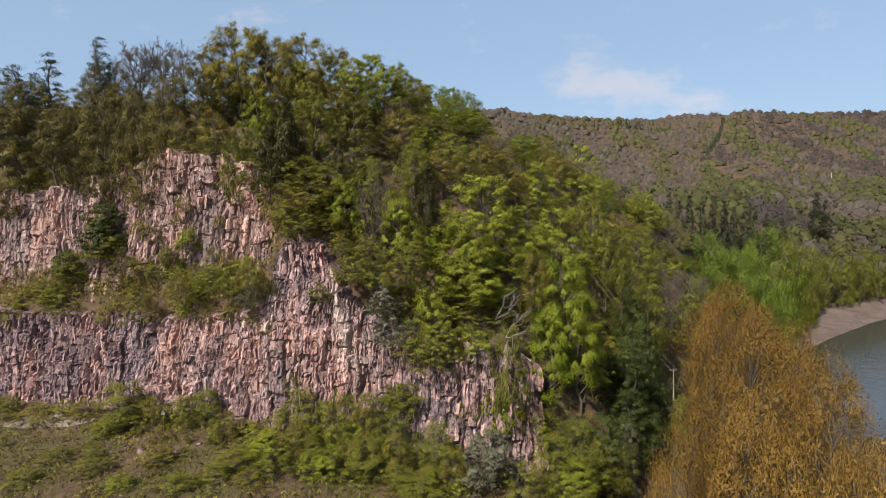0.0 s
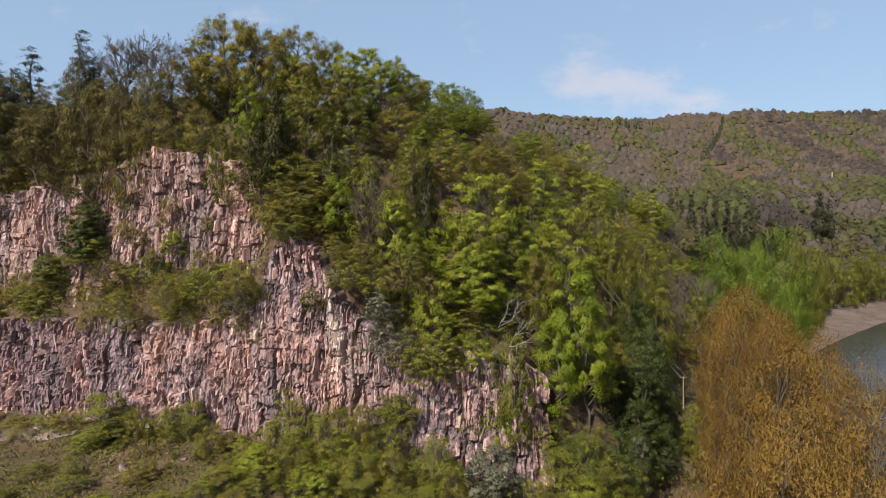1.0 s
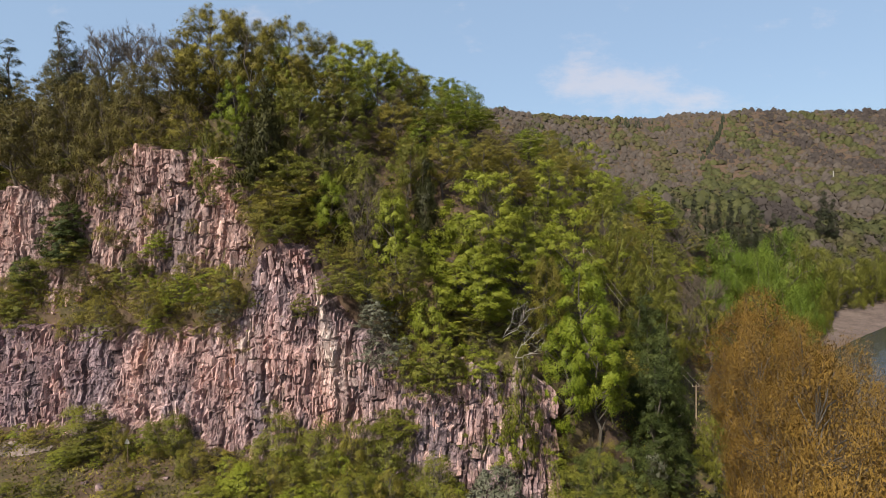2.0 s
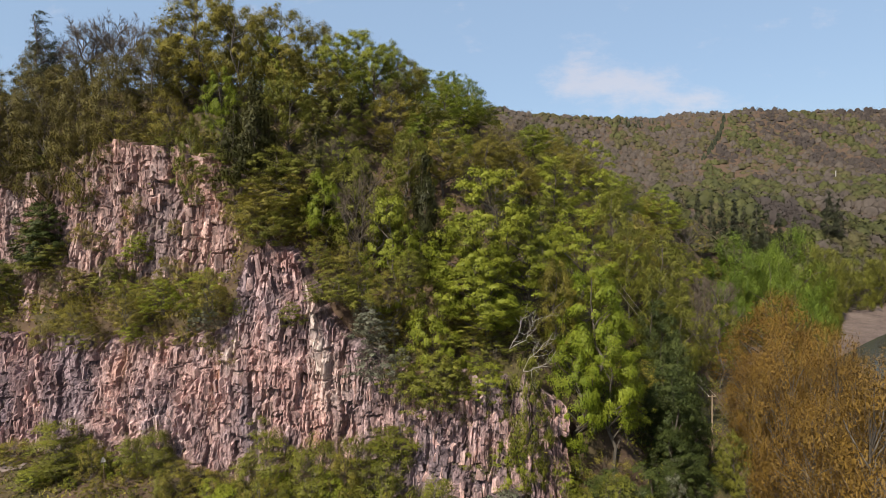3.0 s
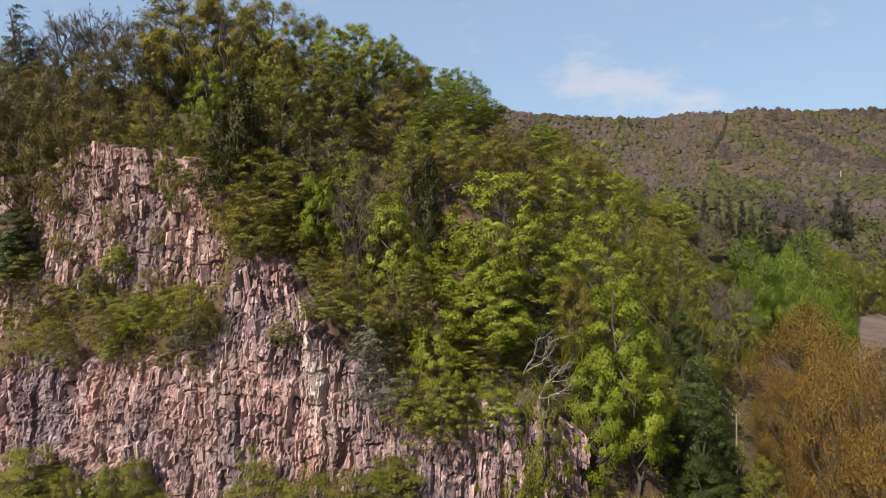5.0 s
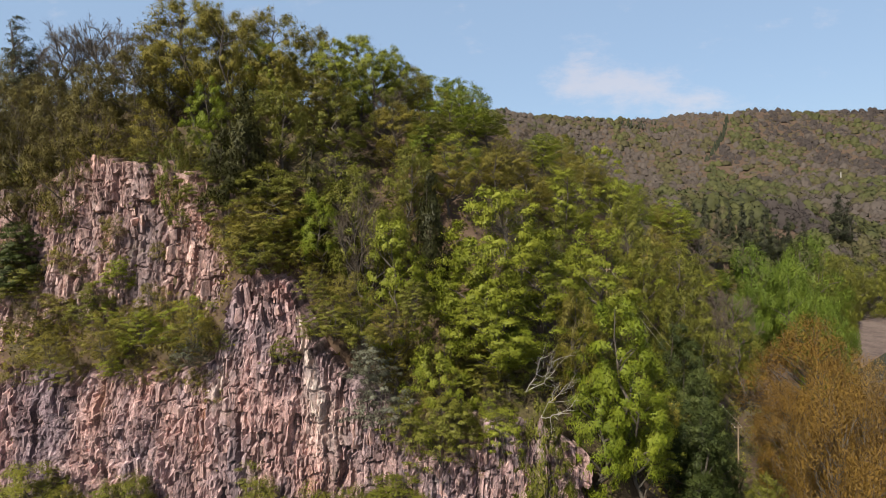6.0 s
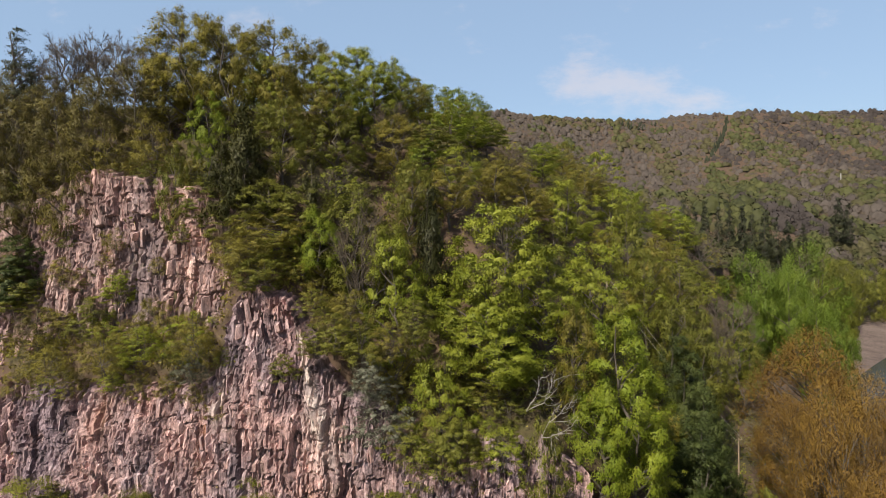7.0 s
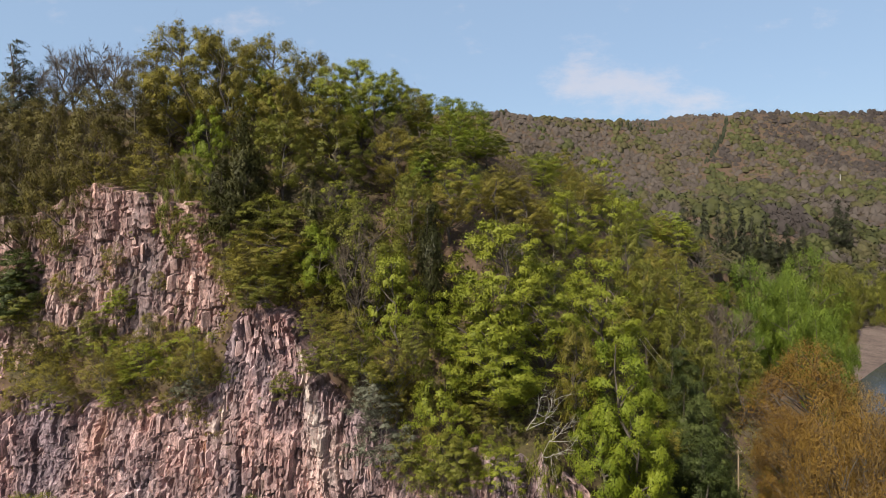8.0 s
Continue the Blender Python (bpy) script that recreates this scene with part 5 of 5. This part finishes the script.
# ---- poles, wire, dead tree, track ----
def utility_pole(x, y, top):
    z = float(ground(x, y)) - 0.3
    ob = tagged(new("utility_pole"), "weathered wooden utility pole with a small crossarm", "pole")
    ob.matrix_basis = pose(x, y, z)
    h = top - z
    v, f = tube([(0, 0, 0), (0, 0, h * 0.5), (0, 0, h)], [0.17, 0.15, 0.12], 10)
    mesh_object("shaft", v, f, POLEWOOD, ob, flat=False)
    v, f = tube([(-0.7, 0.12, h - 0.35), (0.7, 0.12, h - 0.35)], [0.07, 0.07], 4)
    mesh_object("crossarm", v, f, POLEWOOD, ob)
    for k in (-0.6, 0.6):
        v, f = tube([(k, 0.12, h - 0.30), (k, 0.12, h - 0.16), (k, 0.12, h - 0.05)], [0.05, 0.07, 0.03], 8)
        mesh_object("insulator", v, f, DEADWOOD, ob, flat=False)
    return ob


utility_pole(46.8, 117.2, 18.6)
utility_pole(29.5, 131.0, 44.0)
for k in (-0.6, 0.6):
    t = np.linspace(0, 1, 12)[:, None]
    a, b = np.array([46.8 + k, 117.2, 18.45]), np.array([29.5 + k, 131.0, 43.8])
    way = a + (b - a) * t - np.array([0, 0, 1.0]) * (4 * t * (1 - t)) * 1.0
    v, f = tube(way, np.full(12, 0.025), 4)
    tagged(mesh_object("overhead_wire", v, f, DEADWOOD), "thin pale overhead wire slung between poles", "wire", "overhead wires")


def dead_tree(x, y, z, tips, seed):
    """Bare bleached limbs that fork and fork again."""
    rg = np.random.default_rng(seed)
    ob = tagged(new("dead_tree"), "bleached dead tree with forked bare branches", "tree", "dead trees")
    ob.matrix_basis = pose(x, y, z)
    for tip in tips:
        tip = np.array(tip, float)
        main = limb(rg, np.zeros(3), tip, 0.15, 7)
        parts = [tube(main, np.linspace(0.05, 0.015, 7), 5)]
        for k in range(2, 7):
            for _ in range(2):
                end = main[k] + (tip / np.linalg.norm(tip) + rg.normal(0, 0.55, 3)) * rg.uniform(0.7, 1.7)
                parts.append(tube(limb(rg, main[k], end, 0.2, 4), np.linspace(0.028, 0.01, 4), 4))
                parts.append(tube(limb(rg, (main[k] + end) / 2, end + rg.normal(0, 0.5, 3), 0.2, 3), np.linspace(0.018, 0.006, 3), 3))
        v, f = joined(parts)
        mesh_object("limb", v, f, DEADWOOD, ob, flat=False)


dead_tree(7.4, 83.6, 34.6, [(2.6, -0.6, 3.2), (1.5, -0.5, 3.6)], 3)
dead_tree(8.8, 82.6, 32.2, [(2.6, -0.4, 3.0), (3.0, -0.6, 1.3)], 4)

def gravel(name, dark, light):
    m, n, l, b = material(name)
    grit, worn = noise_tex(n, l, 3.5, 5, 0.75), noise_tex(n, l, 0.35, 5, 0.65)
    col = ramp(n, l, grit, [(0.3, dark), (0.7, light)])
    l.new(mix(n, l, col, ramp(n, l, worn, [(0.35, (0.62, 0.60, 0.58)), (0.65, (1.1, 1.1, 1.1))]), 0.8, "MULTIPLY"), b.inputs["Base Color"])
    b.inputs["Roughness"].default_value = 0.95
    return m


# lane gravel is darkened to carry the shade under the hill
TRACK, LANE = gravel("pale_gravel_track", (0.16, 0.12, 0.11), (0.30, 0.245, 0.225)), gravel("shade_darkened_lane", (0.075, 0.056, 0.050), (0.150, 0.115, 0.105))


def track(label, xs, ys, half, seed, mat):
    """A beaten strip along a line in the plan, worn and uneven at its edges."""
    u, w = np.meshgrid(np.linspace(0, 1, 70), np.linspace(-1, 1, 7))
    k = np.linspace(0, 1, len(xs))
    cx, cy = np.interp(u, k, xs), np.interp(u, k, ys)
    dx, dy = np.gradient(cx, axis=1), np.gradient(cy, axis=1)
    ln = np.hypot(dx, dy)
    side = w * np.interp(u, [0, 0.8, 1], [half, half, half * 0.35]) + 0.5 * value_noise(u * 11, w * 0, seed)
    cx, cy = cx - dy / ln * side, cy + dx / ln * side
    tagged(mesh_object("track", np.stack([cx, cy, ground(cx, cy) + 0.14 - 0.12 * np.abs(w) ** 3], -1).reshape(-1, 3), grid_faces(70, 7), mat),
           label, "track", kind="structure")


track("pale gravel track across the quarry floor", [-112, -86, -62], [109, 104.5, 100], 1.9, 6, TRACK)
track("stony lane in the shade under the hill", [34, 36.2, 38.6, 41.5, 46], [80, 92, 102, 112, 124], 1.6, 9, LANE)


# ---- a marker post and fallen rock on the quarry floor ----
def marker_post(x, y, h):
    z = float(ground(x, y)) - 0.2
    ob = tagged(new("marker_post"), "thin wooden post with a small pale pointed board", "post")
    ob.matrix_basis = pose(x, y, z, 0, 0, 8)
    v, f = tube([(0, 0, 0), (0, 0, h * 0.6), (0, 0, h)], [0.06, 0.055, 0.05], 6)
    mesh_object("shaft", v, f, POLEWOOD, ob)
    w, t = 0.34, 0.03
    flat = [(-w, 0), (w, 0), (w * 0.9, 0.34), (0, 0.78), (-w * 0.9, 0.34)]
    v = [(a, d, h - 0.3 + c) for d in (-0.09, -0.09 + t) for a, c in flat]
    f = [(0, 1, 2, 3, 4), (9, 8, 7, 6, 5)] + [(k, k + 5, (k + 1) % 5 + 5, (k + 1) % 5) for k in range(5)]
    tagged(mesh_object("board", v, f, DEADWOOD, ob), "bleached pointed board")


marker_post(-46.9, 94.6, 3.4)


def boulder(x, y, w, seed, label, rock):
    """A fallen block: a lump cut by a few planes."""
    rg = np.random.default_rng(seed)
    bm = bmesh.new()
    bmesh.ops.create_icosphere(bm, subdivisions=3, radius=1.0)
    cuts = rg.normal(0, 1, (9, 3))
    cuts /= np.linalg.norm(cuts, axis=1, keepdims=True)
    for v in bm.verts:
        p = np.array(v.co)
        for c in cuts:
            p = p - c * max(0.0, float(p @ c) - 0.62)
        v.co = p * np.array([w, w * 0.8, w * 0.6])
    me = bpy.data.meshes.new("boulder")
    bm.to_mesh(me)
    bm.free()
    me.materials.append(rock)
    ob = tagged(new("boulder", me), label, "rock", "fallen rocks")
    ob.matrix_basis = pose(x, y, float(ground(x, y)) + w * 0.22, 0, 0, rg.uniform(0, 360))


for k, (x, y, w) in enumerate([(-47.2, 88.0, 1.1), (-43.6, 88.6, 0.9), (-41.4, 88.2, 1.2), (-38.9, 89.4, 0.6), (-50.6, 90.2, 0.6), (-54.5, 91.5, 0.5), (-33.0, 86.0, 0.7)]):
    boulder(x, y, w, 300 + k, "dark weathered boulder fallen from the face", ROCK)
boulder(-46.3, 87.3, 0.42, 320, "small whitish stone lying on a boulder heap", DEADWOOD)


# ---- a small pale tower on the far valley side ----
def tower(x, y, w, h):
    z = float(ground(x, y))
    ob = tagged(new("tower"), "small whitewashed tower among the far trees", "tower")
    ob.matrix_basis = pose(x, y, z - 1, 0, 0, 12)
    m, n, l, b = material("weathered_whitewash")
    l.new(ramp(n, l, noise_tex(n, l, 0.8, 5), [(0.3, (0.22, 0.21, 0.20)), (0.7, (0.36, 0.35, 0.335))]), b.inputs["Base Color"])
    v, f = tube([(0, 0, 0), (0, 0, h * 0.95), (0, 0, h)], [w * 0.72, w * 0.66, w * 0.72], 4)
    mesh_object("body", v, f, m, ob)
    v, f = tube([(0, 0, h), (0, 0, h + w * 0.9)], [w * 0.8, 0.05], 4)
    mesh_object("roof", v, f, BARK, ob)


tower(609.0, 905.0, 1.6, 13.0)


# ---- broken blocks standing proud of the quarry face ----
def block_mesh(rg, w, h, d):
    """A rough upright block of five or six sides with a slanting top."""
    k = rg.integers(4, 6)
    a = np.sort(rg.uniform(0, 1, k) * 0.5 + np.arange(k)) / k * 2 * math.pi
    ring = np.stack([np.cos(a) * w * 0.6, np.sin(a) * d * 0.6], -1) * rg.uniform(0.85, 1.15, (k, 1))
    low = np.column_stack([ring * rg.uniform(0.9, 1.1), np.full(k, -h / 2) + rg.uniform(-0.15, 0.15, k) * h])
    top = np.column_stack([ring * rg.uniform(0.8, 1.0), h / 2 + ring[:, 1] * rg.uniform(0.1, 0.9) + rg.uniform(-0.06, 0.06, k) * h])
    v = np.concatenate([low, top, [[0, 0, -h / 2 - 0.2 * w]], [top.mean(0)]])
    i, j = np.arange(k), (np.arange(k) + 1) % k
    f = np.concatenate([np.stack([i, j, j + k], -1), np.stack([i, j + k, i + k], -1), np.stack([j, i, np.full(k, 2 * k)], -1), np.stack([i + k, j + k, np.full(k, 2 * k + 1)], -1)])
    return v, f


def block_places(rg, n, x0, x1, offset, low, high):
    """Places and turns of blocks on a face: x, y, z, yaw."""
    x = rg.uniform(x0, x1, n)
    t = rg.uniform(0.03, 0.97, n)
    z0, z1 = low(x), high(x)
    yc = np.interp(x, CLIFF_X, CLIFF_Y)
    slope = (np.interp(x + 2, CLIFF_X, CLIFF_Y) - np.interp(x - 2, CLIFF_X, CLIFF_Y)) / 4
    y = yc + offset + 2.2 * (t - 0.3) * 0.95 + rg.uniform(0.5, 1.15, n)
    return x, y, z0 + (z1 - z0) * t, np.degrees(np.arctan(slope)) + rg.normal(0, 22, n)


def foot(x):
    return ground(x, np.interp(x, CLIFF_X, CLIFF_Y) - 2) - 1


rg = np.random.default_rng(77)
for owner, x0, x1, offset, low, high, n_near, n_rest, block_rock in (
        (lower, -70, 9, 0.55, foot, lambda x: np.interp(x, LOWER_X, LOWER_TOP) - 0.8, 220, 1100, BLOCK),
        (upper, -75, -27, 5.95, lambda x: ground(x, np.interp(x, CLIFF_X, CLIFF_Y) + 5.5), lambda x: np.interp(x, UPPER_X, UPPER_TOP) - 0.8, 40, 90, UPPER_BLOCK)):
    protos = []
    for k in range(12):
        w = rg.uniform(0.35, 0.85)
        v, f = block_mesh(rg, w, w * rg.uniform(1.3, 3.2), rg.uniform(1.0, 1.8))
        me = fill(bpy.data.meshes.new("rock_block"), v, f)
        me.materials.append(block_rock)
        protos.append(me)
    spot = block_places(rg, n_near, max(x0, -52), x1, offset, low, high)
    for k in range(n_near):
        ob = new("rock_block", protos[k % 12])
        ob.parent = owner
        ob.matrix_basis = pose(spot[0][k], spot[1][k], spot[2][k], rg.normal(0, 5), rg.normal(0, 6), spot[3][k])
    spot = block_places(rg, n_rest, x0 - 16, x1, offset, low, high)
    parts = []
    for k in range(n_rest):
        w = rg.uniform(0.18, 0.62)
        v, f = block_mesh(rg, w, w * rg.uniform(1.0, 5.0), rg.uniform(0.7, 1.5))
        turn = np.array(Euler((rg.normal(0, 0.08), rg.normal(0, 0.1), radians(spot[3][k]))).to_matrix())
        parts.append((v @ turn.T + np.array([spot[0][k], spot[1][k], spot[2][k]]), f))
    v, f = joined(parts)
    tagged(mesh_object("broken_rock", v, f, block_rock, owner), kind="stuff")
